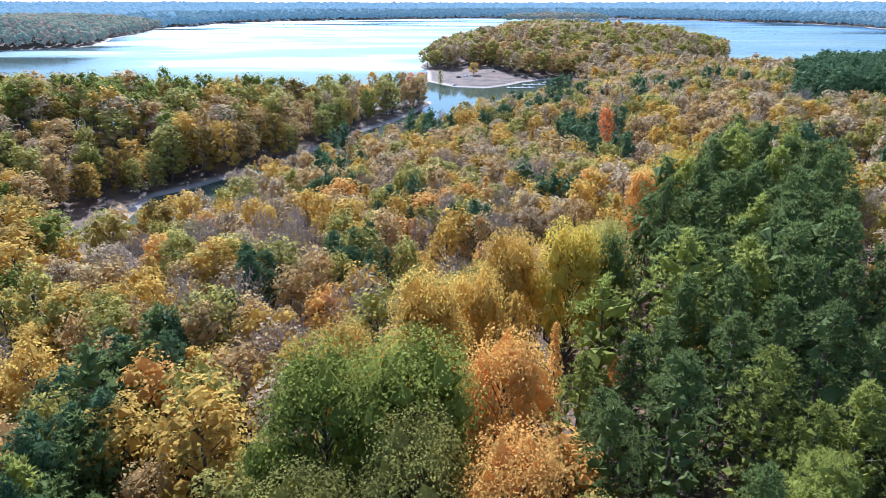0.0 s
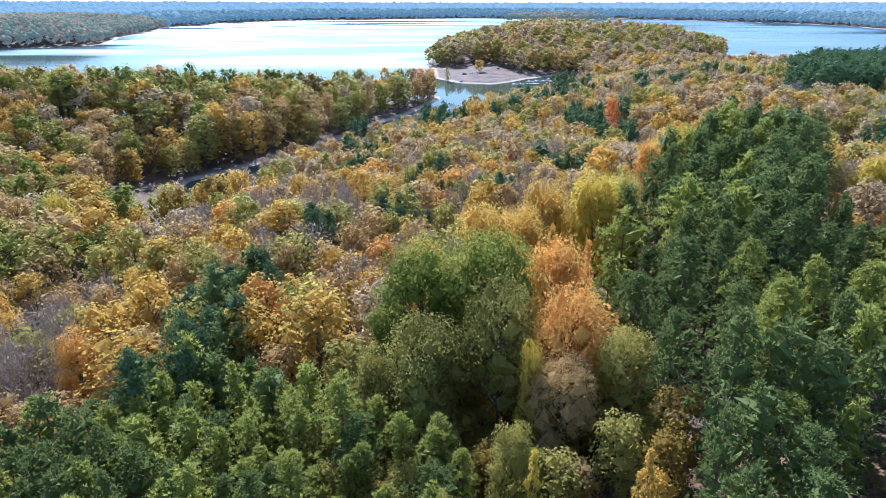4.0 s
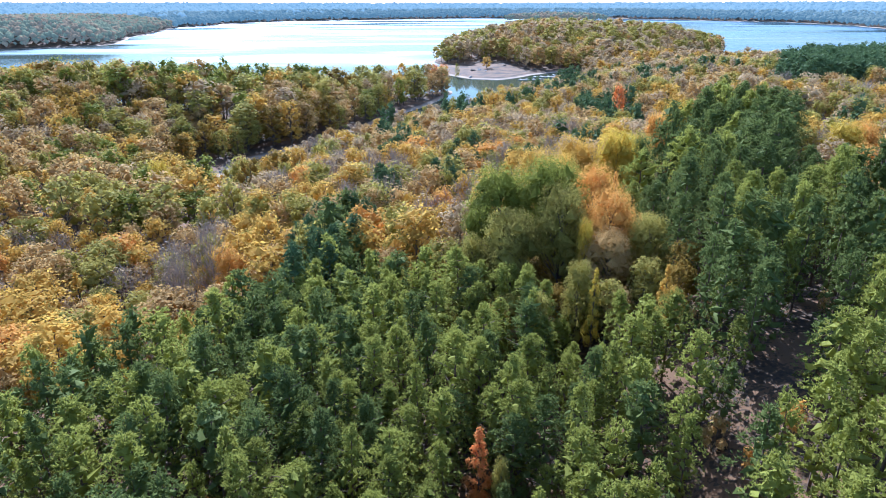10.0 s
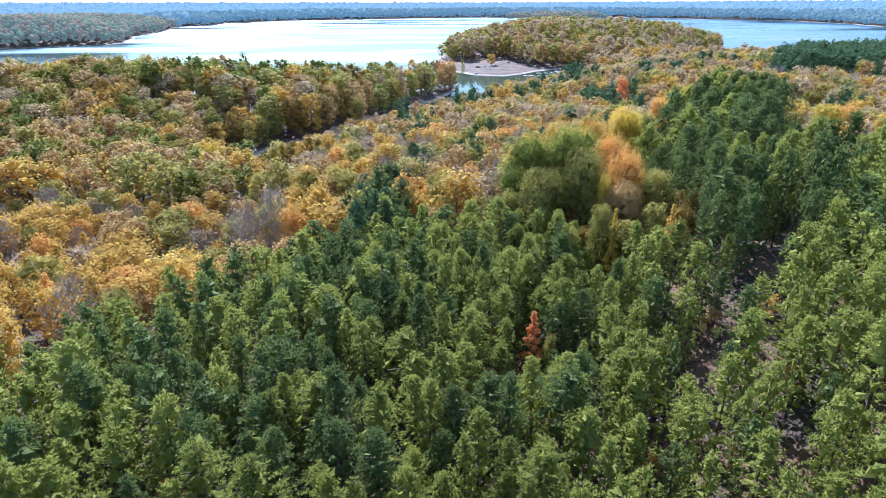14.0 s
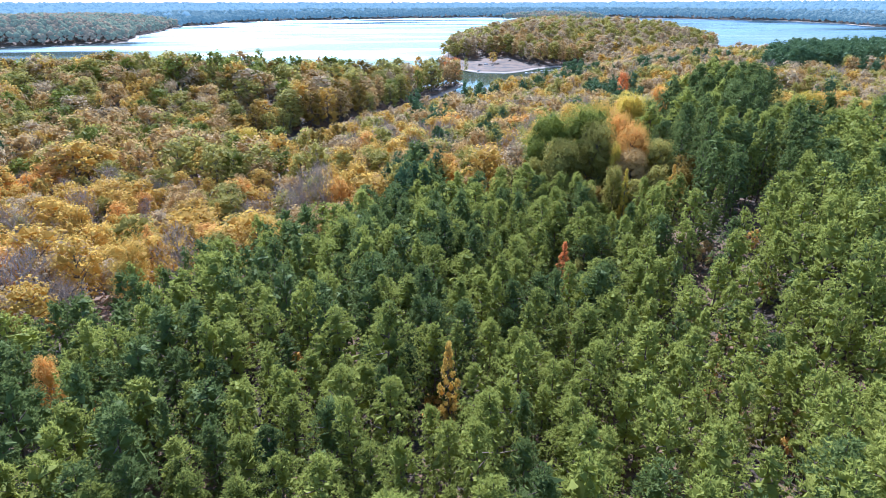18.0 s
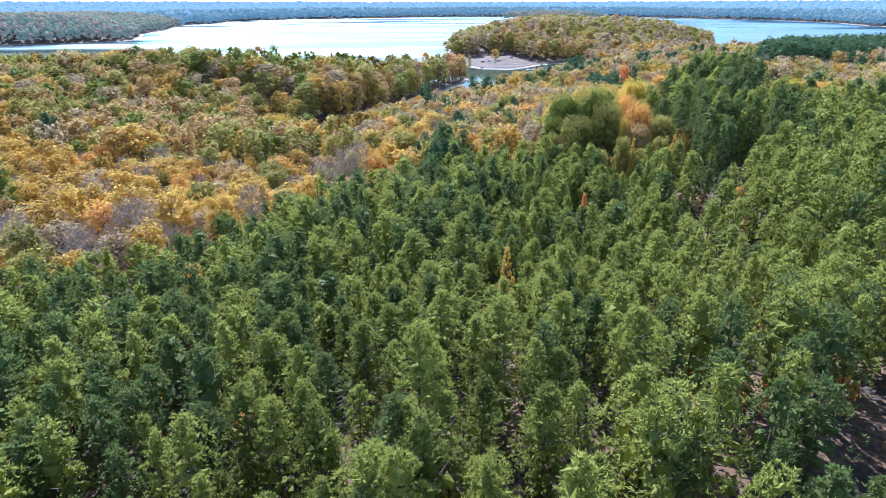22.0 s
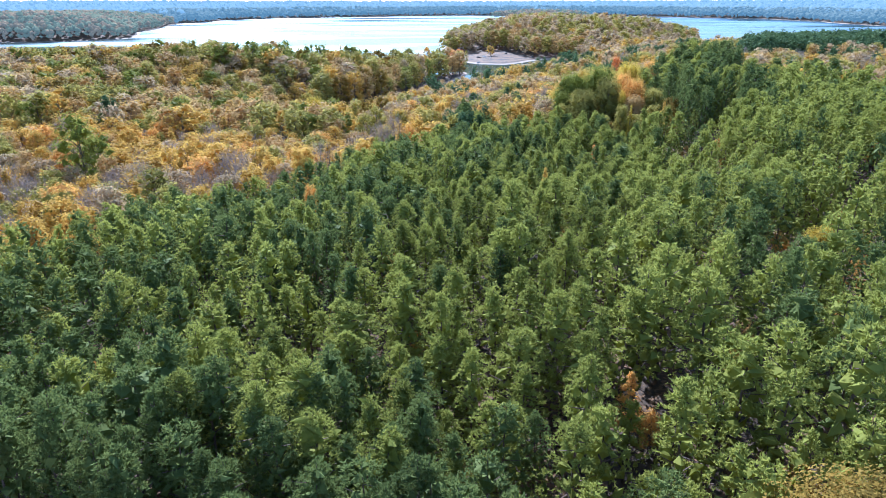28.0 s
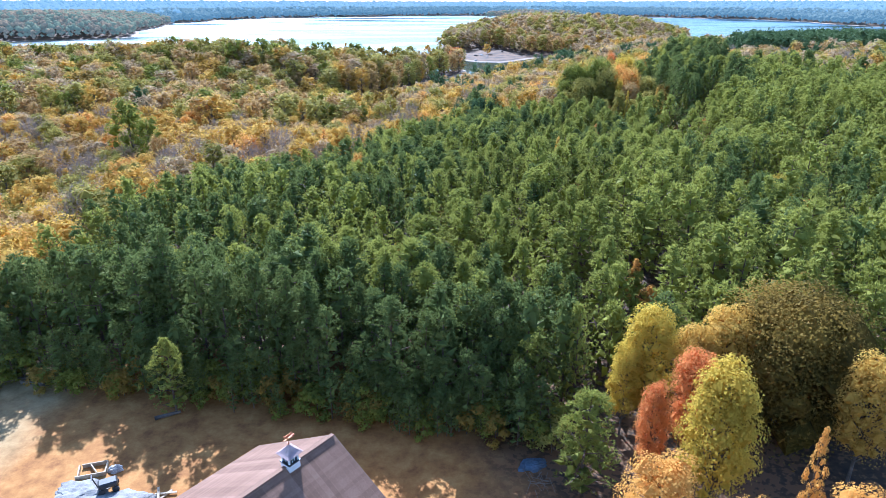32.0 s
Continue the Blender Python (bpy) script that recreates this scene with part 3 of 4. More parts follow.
def crown(x, y, sort, colour, top, radius, grade=0):
    """A tree whose highest leaf stands at top over the lake, with a crown of that radius."""
    tall = top - float(ground(np.array([x]), np.array([y]))[0])
    tree(x, y, sort, colour, tall, radius / (RADIUS[sort] * tall / HEIGHT[sort]), grade)


# trees that stand out one by one
crown(4.5, 40, "dome", "orange", 40.2, 4.2)
crown(4.2, 28.5, "dome", "orange", 40.2, 4.2)
crown(-2, 35.5, "dome", "green", 42.4, 5.8)
crown(-8.5, 37, "dome", "green", 40.6, 5.6)
crown(-11, 34, "oak", "green", 37.5, 3.2)
crown(-1.6, 29.5, "dome", "olive", 40.4, 4.4)
crown(0.4, 24.5, "oak", "yellow", 38.5, 1.4)
crown(3, 23.5, "dome", "rust", 37.0, 3.4)
crown(8, 25, "dome", "olive", 38.4, 3.2)
crown(-8, 28.5, "dome", "olive", 37.6, 4.4)
crown(-12.5, 29, "oak", "olive", 35.0, 2.4)
crown(-1.8, 17, "oak", "olive", 36.6, 1.9)
crown(-6.5, 12.5, "oak", "olive", 35.0, 1.1)
crown(-0.8, 14, "poplar", "yellow", 37.6, 1.3)
crown(6, 13, "poplar", "gold", 38.2, 1.4)
crown(9.5, 46.5, "poplar", "orange", 39.6, 1.9)
crown(7, 55, "poplar", "gold", 38.5, 2.2)
crown(-1.5, 51, "dome", "gold", 40.0, 4.6)
crown(-8.5, 48, "dome", "gold", 36.8, 4.2)
crown(3, 57, "dome", "gold", 38.0, 4.4)
crown(7.6, 65.8, "dome", "gold", 38.5, 4.8)
crown(14, 63, "dome", "yellow", 40.4, 4.8)
crown(19, 68, "dome", "olive", 39.0, 4.4)
crown(22, 78, "oak", "olive", 37.0, 3.2)
crown(38, 100, "dome", "yellow", 40.2, 4.8)
crown(43.5, 103, "dome", "orange", 39.6, 4.4)
crown(32, 97, "dome", "orange", 38.0, 3.4)
crown(28.2, 76.8, "tall", "deeppine", 42.6, 2.8)
crown(47, 92, "tall", "deeppine", 41.2, 3.0)
crown(52, 97, "tall", "deeppine", 40.6, 2.8)
crown(57, 100, "tall", "deeppine", 40.4, 3.0)
crown(48, 71, "tall", "deeppine", 42.8, 3.0)
crown(44, 76, "tall", "deeppine", 41.8, 3.0)
crown(62, 104, "tall", "deeppine", 39.0, 3.0)
crown(66, 84, "dome", "yellow", 38.0, 5.0)
crown(74, 90, "dome", "orange", 37.0, 5.0)
crown(80, 84, "oak", "gold", 37.0, 4.2)
crown(53, 205, "oak", "red", 32.0, 3.6, 1)
crown(14, 14, "tall", "pine", 41.0, 2.4)
crown(8, 2.5, "pine", "pine", 37.6, 1.9)
crown(2.2, 5, "pine", "pine", 36.6, 2.0)
crown(4.6, 7.5, "pine", "pine", 37.6, 2.1)
crown(-13.6, -5.4, "poplar", "red", 33.0, 1.7)
crown(-12, -6.4, "oak", "olive", 30.5, 0.9)
crown(-63, -32.3, "oak", "orange", 33.0, 1.6)
crown(-28.8, -35.8, "poplar", "gold", 36.6, 1.4)
crown(-23, -59.6, "edge", "pine", 41.0, 2.9)
crown(-28.4, -78.2, "pine", "pine", 38.6, 2.0)
crown(-81, -7, "bare", "brown", 32.2, 5.0)
crown(-86, -12, "bare", "brown", 30.0, 4.0)
crown(-75, -9, "bare", "brown", 29.0, 3.6)
crown(-68.8, -4.3, "oak", "gold", 32.4, 3.3)
crown(-61, 6, "oak", "olive", 30.0, 2.6)
crown(-49.4, 46.5, "oak", "orange", 26.9, 3.2)
crown(-53.7, 51, "bare", "brown", 29.0, 3.6)
crown(-57, 45, "bare", "brown", 27.5, 3.4)
crown(-128, 29, "oak", "green", 33.8, 6.0, 1)
crown(-121, 24, "oak", "green", 30.0, 4.4, 1)
crown(-83.5, 103, "oak", "yellow", 26.7, 4.2)
crown(-133.5, 311, "oak", "green", 34.8, 4.6, 1)
crown(-5, -63, "oak", "yellow", 36.4, 2.0)
crown(-32.4, -86.6, "poplar", "orange", 35.2, 1.5)
crown(-31.2, -88, "oak", "orange", 32.5, 1.0)
crown(-22.4, -81.5, "oak", "gold", 33.2, 1.2)
# beside the yard
crown(-27.2, -103.6, "great", "bronze", 39.2, 5.4)
crown(-31.6, -103.2, "elm", "gold", 38.2, 2.4)
crown(-34, -103.6, "elm", "gold", 37.2, 2.0)
crown(-37.2, -103.2, "elm", "yellow", 38.4, 2.2)
crown(-38.8, -103.8, "elm", "yellow", 35.8, 1.5)
crown(-36.2, -108.3, "elm", "red", 38.0, 1.7)
crown(-39.0, -109.3, "elm", "red", 36.6, 1.1)
crown(-36.6, -112.5, "elm", "yellow", 40.0, 2.35)
crown(-43.2, -109.8, "edge", "pine", 36.3, 2.6)
crown(-41.2, -116.2, "oak", "orange", 37.0, 2.3)
crown(-31.1, -113.2, "poplar", "orange", 36.5, 0.9)
crown(-25.9, -109.6, "elm", "gold", 38.2, 2.0)
crown(-37.4, -118.2, "oak", "orange", 35.9, 1.4)
crown(-32.0, -118.2, "oak", "orange", 36.4, 1.9)
crown(-71.0, -100.4, "edge", "pine", 35.2, 1.8)
crown(-48.6, -104.6, "pine", "pine", 31.4, 0.7)
crown(-46.2, -102.4, "pine", "pine", 34.6, 1.0)
# trees by the beach
tree(26, 551, "oak", "gold", 11, 2.0, 2)
tree(-2, 505, "oak", "olive", 13, 0.8, 2)
tree(-14, 417, "oak", "red", 20, 1.0, 1)
tree(-20, 411, "oak", "red", 20, 0.9, 1)
tree(-24, 402, "oak", "orange", 17, 0.8, 2)
FIXED = np.array([(t[0], t[1], RADIUS[t[2]] * t[5] * t[4]) for t in STAND])


def free(X, Y, room=0.6):
    d = np.hypot(X[:, None] - FIXED[:, 0], Y[:, None] - FIXED[:, 1])
    return (d > FIXED[:, 2] * 0.9 + room).all(1)


# pine plantation
def along(x, y):
    """Metres from the edge of the track; minus on it."""
    best = np.full(x.shape, 1e9)
    for (x0, y0, w0), (x1, y1, w1) in [*zip(TRACK, TRACK[1:]), *zip(SIDE_TRACK, SIDE_TRACK[1:])]:
        dx, dy = x1 - x0, y1 - y0
        k = np.clip(((x - x0) * dx + (y - y0) * dy) / (dx * dx + dy * dy), 0, 1)
        best = np.minimum(best, np.hypot(x - x0 - k * dx, y - y0 - k * dy) - (w0 + (w1 - w0) * k))
    return best


# openings on the sunless side of small trees: x, y, length
GLADES = [(-13.6, -5.4, 9), (-12, -6.4, 7), (-63, -32.3, 7), (-28.8, -35.8, 6), (-0.8, 14, 10), (6, 13, 10), (-1.8, 17, 8), (8, 2.5, 9), (3, 5, 8), (-5, -63, 8), (-32.4, -86.6, 6), (-31.2, -88, 6), (-22.4, -81.5, 7), (3, 24.5, 7), (-23, -59.6, 6)]


def shelter(x, y):
    return min([1.0] + [0.6 for gx, gy, n in GLADES if abs(x - gx - (y - gy) * 0.2) < 2.1 and 1 - n < y - gy < 0])


X, Y = scatter(PLANTATION, 3.3, 0.36)
k = free(X, Y, 0.2) & ~inside(YARD, X, Y) & (along(X, Y) > 0.8)
for x, y in zip(X[k], Y[k]):
    ridge = y > 21 and x > 7
    off = abs(x - (y - 40) * 0.379)
    # last two terms paint deep shade into the colour: darker needles there
    deep = rng.uniform() < (0.8 if y > 60 else 0.5) * (y > 22 and 9 < x < 85) + 0.12 + 0.45 * smooth(2, -30, x - (y - 40) * 0.379) + 0.7 * (-2 < y < 24 and 6 < x < 30) + 0.6 * (-82 < y < -58 and -20 < x < 6)
    lip = y < -70 and abs(away(YARD, np.array([x]), np.array([y]))[0]) < 6.0
    base = np.interp(y, [-95, -60, -10, 10, 30, 60], [9.6, 10.2, 10.2, 10.8, 13.0, 16.0])
    tall = base * (1 + 0.16 * patch(x, y, 30, 1) + rng.normal() * 0.10) + 4.5 * smooth(6, 30, y) * smooth(5, 16, x) + 2.5 * smooth(60, 80, y)
    tall *= shelter(x, y) * (0.72 if rng.uniform() < 0.12 else 1)
    # low pines added in the gaps, their dark colour standing in for deep shadow
    if ridge and rng.uniform() < 0.22:
        tree(x, y, "pine", "deeppine", rng.uniform(6, 10), 1.2, 4)
        continue
    if ridge:
        if rng.uniform() < 0.38 + 0.14 * smooth(50, 75, y):
            continue
        tree(x, y, "tall", "deeppine" if deep else "pine", tall, rng.uniform(0.95, 1.3), 0 if y < 46 and x < 38 else 1)
        continue
    # pines at the yard's lip take darker needles in place of shade
    tree(x, y, "pine", "deeppine" if deep or (lip and x < -46) else "pine", tall, rng.uniform(0.85, 1.4) * (1.2 if rng.uniform() < 0.15 else 1), 0 if off < 13 and y < 28 else 4 if (off < 34 and y < 36) or lip else 1 if y < 66 else 2)
for i in range(60):
    tree(rng.uniform(20, 84), rng.uniform(52, 108), "poplar" if i % 3 == 0 else "oak", ("orange", "gold", "orange", "rust")[i % 4], rng.uniform(6, 12), 0.7, 1)
X, Y = scatter(PLANTATION, 10.0)
k = (Y < 50) & (np.abs(X + 30) < 80) & (Y > -94)
for x, y in zip(X[k], Y[k]):
    tree(x, y, "shrub", "orange" if rng.uniform() < 0.35 else "rust" if rng.uniform() < 0.5 else "olive", rng.uniform(2, 4.5), rng.uniform(0.6, 1.0), 1)
for i in range(34):
    k = int(rng.integers(2, len(TRACK) - 1))
    u = rng.uniform()
    x, y = (TRACK[k][j] + (TRACK[k + 1][j] - TRACK[k][j]) * u + rng.normal() * 1.6 for j in (0, 1))
    tree(x, y, "shrub", ("rust", "orange", "red", "rust")[i % 4], rng.uniform(0.8, 2.6), rng.uniform(0.7, 1.1), 1)
# undergrowth round the great oaks
X, Y = scatter([(-18, 22), (-6, 14), (10, 14), (13, 40), (8, 58), (-16, 54)], 2.9)
for x, y in zip(X, Y):
    near = min(np.hypot(FIXED[:, 0] - x, FIXED[:, 1] - y))
    if near > 1.2:
        tree(x, y, "oak", ("olive", "rust", "green", "olive", "gold", "bronze")[int(rng.integers(0, 6))], rng.uniform(5.0, 9.5), 1.1, 1)
# denser belt and low fringe along the yard; dark needles paint in the edge's shade
X, Y = scatter(PLANTATION, 3.0, 0.36)
k = (Y < -76) & (X < -42) & (away(YARD, X, Y) < 11) & ~inside(YARD, X, Y) & free(X, Y, 0.2)
for x, y in zip(X[k], Y[k]):
    tree(x, y, "pine", "deeppine", rng.uniform(8.0, 10.5), rng.uniform(1.0, 1.3), 4)
for i in range(150):
    k, u = rng.uniform(), rng.uniform()
    x, y = -94 + 50 * k, -93 - 11 * k ** 1.3 - 2.6 * u
    tree(x, y, "pine" if i % 3 else "shrub", ("deeppine" if i % 3 else ("green", "bronze", "green")[i // 3 % 3]), (6.0 if i % 3 else 3.6) * (1 - 0.5 * u) * rng.uniform(0.8, 1.2), rng.uniform(1.1, 1.5), 4 if i % 3 else 1)
X, Y = scatter([(-116, -98), (-90, -98), (-88, -82), (-116, -80)], 3.8)
for x, y in zip(X, Y):
    tree(x, y, "oak", ("rust", "brown", "olive", "bronze")[int(rng.integers(0, 4))], rng.uniform(7, 10.5), 1.25, 1)
for i in range(60):
    k = rng.uniform()
    x, y = -92 + 50 * k, -94 - 11 * k ** 1.3 + rng.uniform(-2, 3)
    tree(x, y, "shrub", ("green", "bronze", "green", "olive")[i % 4], rng.uniform(1.2, 3.4), rng.uniform(0.7, 1.2), 1)
# dark pine wood by the lake
X, Y = scatter(FAR_PINES, 6.6)
k = shore(X, Y) > 4
X, Y = X[k], Y[k]
for x, y in zip(X, Y):
    tree(x, y, "tall", "darkpine", 19 + rng.normal() * 1.2, 1.25, 3)

# broad-leaved woods
MIXES = {
    "spur": ("olive rust green gold bronze rust brown olive gold green rust olive", 0.04),
    "valley": ("gold orange gold brown gold bare gold olive rust gold olive bare", 0.18),
    "rise": ("gold gold rust bare brown gold olive olive bare gold rust orange", 0.14),
    "east": ("rust brown olive gold gold olive brown gold bare brown olive rust", 0.10),
    "island": ("brown brown olive rust olive brown olive rust brown olive rust olive", 0.0),
}


def woods(poly, step, zone, grade, tall, wide):
    X, Y = scatter(poly, step)
    d = shore(X, Y)
    k = (d > 2.5) & (inside(WOODS, X, Y) | (Y < 0)) & free(X, Y, 1.5) & ~inside(PLANTATION, X, Y) & ~inside(FAR_PINES, X, Y) & ~inside(YARD, X, Y) & ~inside(MUD, X, Y)
    for x, y, dd in zip(X[k], Y[k], d[k]):
        words = MIXES[zone][0].split()
        i = int((patch(x, y, 22, 5) * 0.9 + 0.5) * 12 + rng.normal() * 2.6) % 12
        colour = words[i]
        sort = "oak"
        if zone == "east" and grade != 3 and patch(x, y, 26, 9) > 0.28:
            tree(x, y, "tall", "darkpine", tall * rng.uniform(0.9, 1.2), 1.2, 2)
            continue
        if colour == "bare":
            sort, colour = "bare", "brown"
        elif rng.uniform() < 0.3 and colour in ("gold", "yellow", "orange", "red"):
            sort = "poplar"
        h = tall * rng.uniform(0.74, 1.15) * (0.75 + 0.25 * min(1, dd / 30) if zone == "east" else 0.8 + 0.2 * min(1, dd / 12))
        tree(x, y, sort, colour, h, wide * rng.uniform(0.72, 1.28), grade + 3 if grade in (1, 2) and dd > 28 else grade)


woods([(-92, -24), (-150, -20), (-200, 80), (-60, 80), (-30, 60), (-60, -60)], 5.8, "valley", 1, 12, 1.3)
woods([(-150, -96), (-90, -90), (-93, -70), (-94, -46), (-88, -26), (-150, -20)], 5.4, "valley", 1, 11.5, 1.25)
woods([(-60, 60), (-60, 150), (36, 150), (36, 60), (30, 20), (-40, 30)], 6.0, "rise", 1, 15.5, 1.08)
woods([(50, 108), (110, 110), (172, 120), (240, 150), (240, 60), (110, -10), (96, 10), (74, 32), (58, 38), (48, 46), (52, 84)], 6.6, "rise", 1, 13, 1.2)
woods([(-200, 80), (-280, 230), (-105, 230), (-60, 150), (-60, 80)], 8.0, "spur", 2, 16, 1.25)
woods([(-60, 150), (-100, 190), (-40, 290), (60, 440), (110, 440), (190, 190), (172, 120), (110, 110), (20, 110)], 7.0, "east", 2, 15, 1.12)
woods([(-280, 230), (-430, 420), (0, 440), (-20, 340), (-90, 205), (-105, 230)], 9.3, "spur", 2, 21, 1.28)
woods([(172, 141), (190, 190), (110, 440), (110, 620), (520, 700), (520, 500), (360, 420), (260, 150)], 9.0, "east", 3, 16, 1.25)
woods([(-30, 612), (40, 600), (62, 556), (112, 545), (190, 560), (400, 720), (400, 1000), (-30, 1000)], 11.5, "island", 3, 21, 1.4)
# small groups of pines among the autumn trees
for cx, cy, n, spread in ((-33, 66, 9, 5), (-30, 86, 8, 4), (-15, 96, 9, 6), (-7, 130, 10, 7), (-38, 56, 8, 4), (-33, 41, 10, 5), (4, 112, 5, 4), (60, 300, 12, 12), (120, 420, 10, 14), (-150, 90, 4, 5)):
    for _ in range(n):
        tree(cx + rng.normal() * spread * 0.6, cy + rng.normal() * spread, "tall", "darkpine", rng.uniform(14, 18), 1.15, 1)


# ---- from plan to meshes ----
MATS = [BARK, PINE_BARK, TWIG] + [LEAF[k] for k in TONES]
TITLE = {"dome": ("oak_tree", "tree"), "tall": ("pine_tree", "pine"), "pine": ("pine_tree", "pine"), "oak": ("oak_tree", "tree"), "poplar": ("poplar_tree", "tree"), "bare": ("thin_tree", "tree"), "shrub": ("shrub", "shrub"), "edge": ("pine_tree", "pine"), "elm": ("maple_tree", "tree"), "great": ("oak_tree", "tree")}
SAY = {"bronze": "large oak with dense bronze and olive leaves", "pine": "tall green loblolly pine with tufted rounded crown", "green": "broad green oak still in full leaf", "olive": "oak with dull olive green autumn leaves",
       "gold": "tree with dense golden brown autumn leaves", "yellow": "tree with bright yellow autumn leaves", "orange": "tree with glowing orange autumn leaves",
       "rust": "oak with russet brown autumn leaves", "red": "slender tree with red autumn leaves", "brown": "half bare tree with thin brown leaves", "darkpine": "dark green pine", "deeppine": "tall deep green pine"}
STAND = [(*t[:2], z, *t[2:]) for t, z in zip(STAND, ground(np.array([t[0] for t in STAND]), np.array([t[1] for t in STAND])))]
cache = {}


def stand_alone(x, y, z, sort, colour, hs, ws, turn, grade, which):
    protos = SORTS[sort][grade]
    which %= len(protos)
    name, cat = TITLE[sort]
    root = new(name)
    root.empty_display_size = 0.5
    root.matrix_world = Matrix.LocRotScale((x, y, z - 0.1), Euler((0, 0, turn)), (hs * ws, hs * ws, hs))
    tagged(root, SAY[colour] if sort != "shrub" else "low leafy shrub at the edge of the wood", cat, "pines of the plantation" if sort in ("pine", "edge", "tall") else "shrubs along the wood" if sort == "shrub" else "autumn trees of the wood")
    for part, i in (("trunk", 0), ("crown", 1), ("branchwork", 2))[:len(protos[which])]:
        key = (sort, grade, which, part, colour if i == 1 else "")
        if key not in cache:
            v, f = protos[which][i]
            ob = mesh_object(part, v, f, [LEAF[colour] if i == 1 else TWIG if i else (PINE_BARK if sort in ("pine", "edge", "tall") else TWIG if sort == "bare" else BARK)])
            cache[key] = ob.data
        else:
            ob = new(part, cache[key])
        ob.parent = root
        if part == "branchwork":
            tagged(ob, "fine bare grey brown twigs", kind="stuff")


def join(name, trees, label, category):
    groups = {}
    for t in trees:
        groups.setdefault((t[3], t[8], t[9] % len(SORTS[t[3]][t[8]]), t[4]), []).append(t)
    vs, fs, ms, n = [], [], [], 0
    for (sort, grade, which, colour), ts in groups.items():
        a = np.array([(t[0], t[1], t[2], t[5], t[6], t[7]) for t in ts])
        for i, (v, f) in enumerate(SORTS[sort][grade][which]):
            c, s = np.cos(a[:, 5])[:, None], np.sin(a[:, 5])[:, None]
            w = (a[:, 3] * a[:, 4])[:, None]
            p = np.stack([(v[:, 0] * c - v[:, 1] * s) * w + a[:, :1], (v[:, 0] * s + v[:, 1] * c) * w + a[:, 1:2], v[:, 2] * a[:, 3:4] + a[:, 2:3] - 0.1], 2)
            vs.append(p.reshape(-1, 3))
            fs.append((f[None] + (np.arange(len(ts)) * len(v))[:, None, None]).reshape(-1, 3) + n)
            n += len(ts) * len(v)
            ms.append(np.full(len(ts) * len(f), 3 + TONES.index(colour) if i == 1 else 2 if i else (1 if sort in ("pine", "tall") else 2 if sort == "bare" else 0)))
    return tagged(mesh_object(name, np.vstack(vs), np.vstack(fs), MATS, np.concatenate(ms)), label, category, kind="stuff")


alone, rest = [], {}
count = {}
for t in STAND:
    x, y, sort, grade = t[0], t[1], t[3], t[8]
    own = grade == 0 or (grade in (1, 4) and sort not in ("pine", "tall", "shrub") and y < 130) or (sort == "shrub" and y < -70)
    if own and count.get(sort, 0) < 300:
        count[sort] = count.get(sort, 0) + 1
        stand_alone(*t)
    else:
        zone = "pine_wood" if sort in ("pine", "tall") and y < 150 else "dark_pine_wood" if sort in ("pine", "tall") else "island_wood" if y > 560 else "shore_wood" if y > 180 else "autumn_wood"
        rest.setdefault(zone, []).append(t)
LABELS = {"pine_wood": "dense plantation of green loblolly pines", "dark_pine_wood": "even dark green pine wood near the lake", "island_wood": "autumn woods covering the low headland in the lake",
          "shore_wood": "mixed autumn woods along the muddy cove", "autumn_wood": "mixed golden, russet and half bare autumn trees"}
for zone, ts in rest.items():
    join(zone, ts, LABELS[zone], "wood")

# ---- woods across the lake ----
def far_wood(name, poly, step, depth, size, label, seed, tones, lumps=5, sprays=0, near=3):
    X, Y = scatter(poly, step)
    d = shore(X, Y)
    k = (d > near) & (d < depth)
    X, Y, d = X[k], Y[k], d[k]
    Z = ground(X, Y)
    r = np.random.default_rng(seed)
    n = len(X)
    s = size * r.uniform(0.75, 1.2, n)
    tall = (r.uniform(17, 22, n) - s * 0.5) * (0.7 + 0.3 * smooth(0, 25, d))
    drift = np.array([noise.noise(Vector((x / 70, y / 70, seed))) for x, y in zip(X, Y)])
    tone = np.array([TONES.index(t) for t in tones])[((drift * 0.8 + 0.5) * len(tones) + r.normal(size=n) * 0.8).astype(int) % len(tones)]

    def around(m, out):
        u = unit(r, n * m)
        u[:, 2] = np.abs(u[:, 2]) * 0.8
        low = (np.arange(n * m) % m) < m // 3
        p = np.repeat(np.column_stack([X, Y, Z]), m, 0) + u * np.repeat(s, m)[:, None] * out
        p[:, 2] += np.repeat(tall, m) * np.where(low, 0.45, 1.0)
        return p, u

    p, u = around(lumps, 0.36)
    v, f = clumps(p, np.tile((0.0, 0.0, 1.0), (len(p), 1)), r, np.repeat(s, lumps) * 0.48, np.repeat(s, lumps) * 0.40, 0.14)
    parts, index = [(v, f)], [np.repeat(tone, lumps * 8)]
    if sprays:
        p, u = around(sprays, 0.7)
        parts.append(leaves(p, u, r, size * 0.24, 0.35))
        index.append(np.repeat(tone, sprays))
    v, f = gather(parts)
    return tagged(mesh_object(name, v, f, [LEAF[k] for k in TONES], np.concatenate(index), True), label, "wood", kind="stuff")


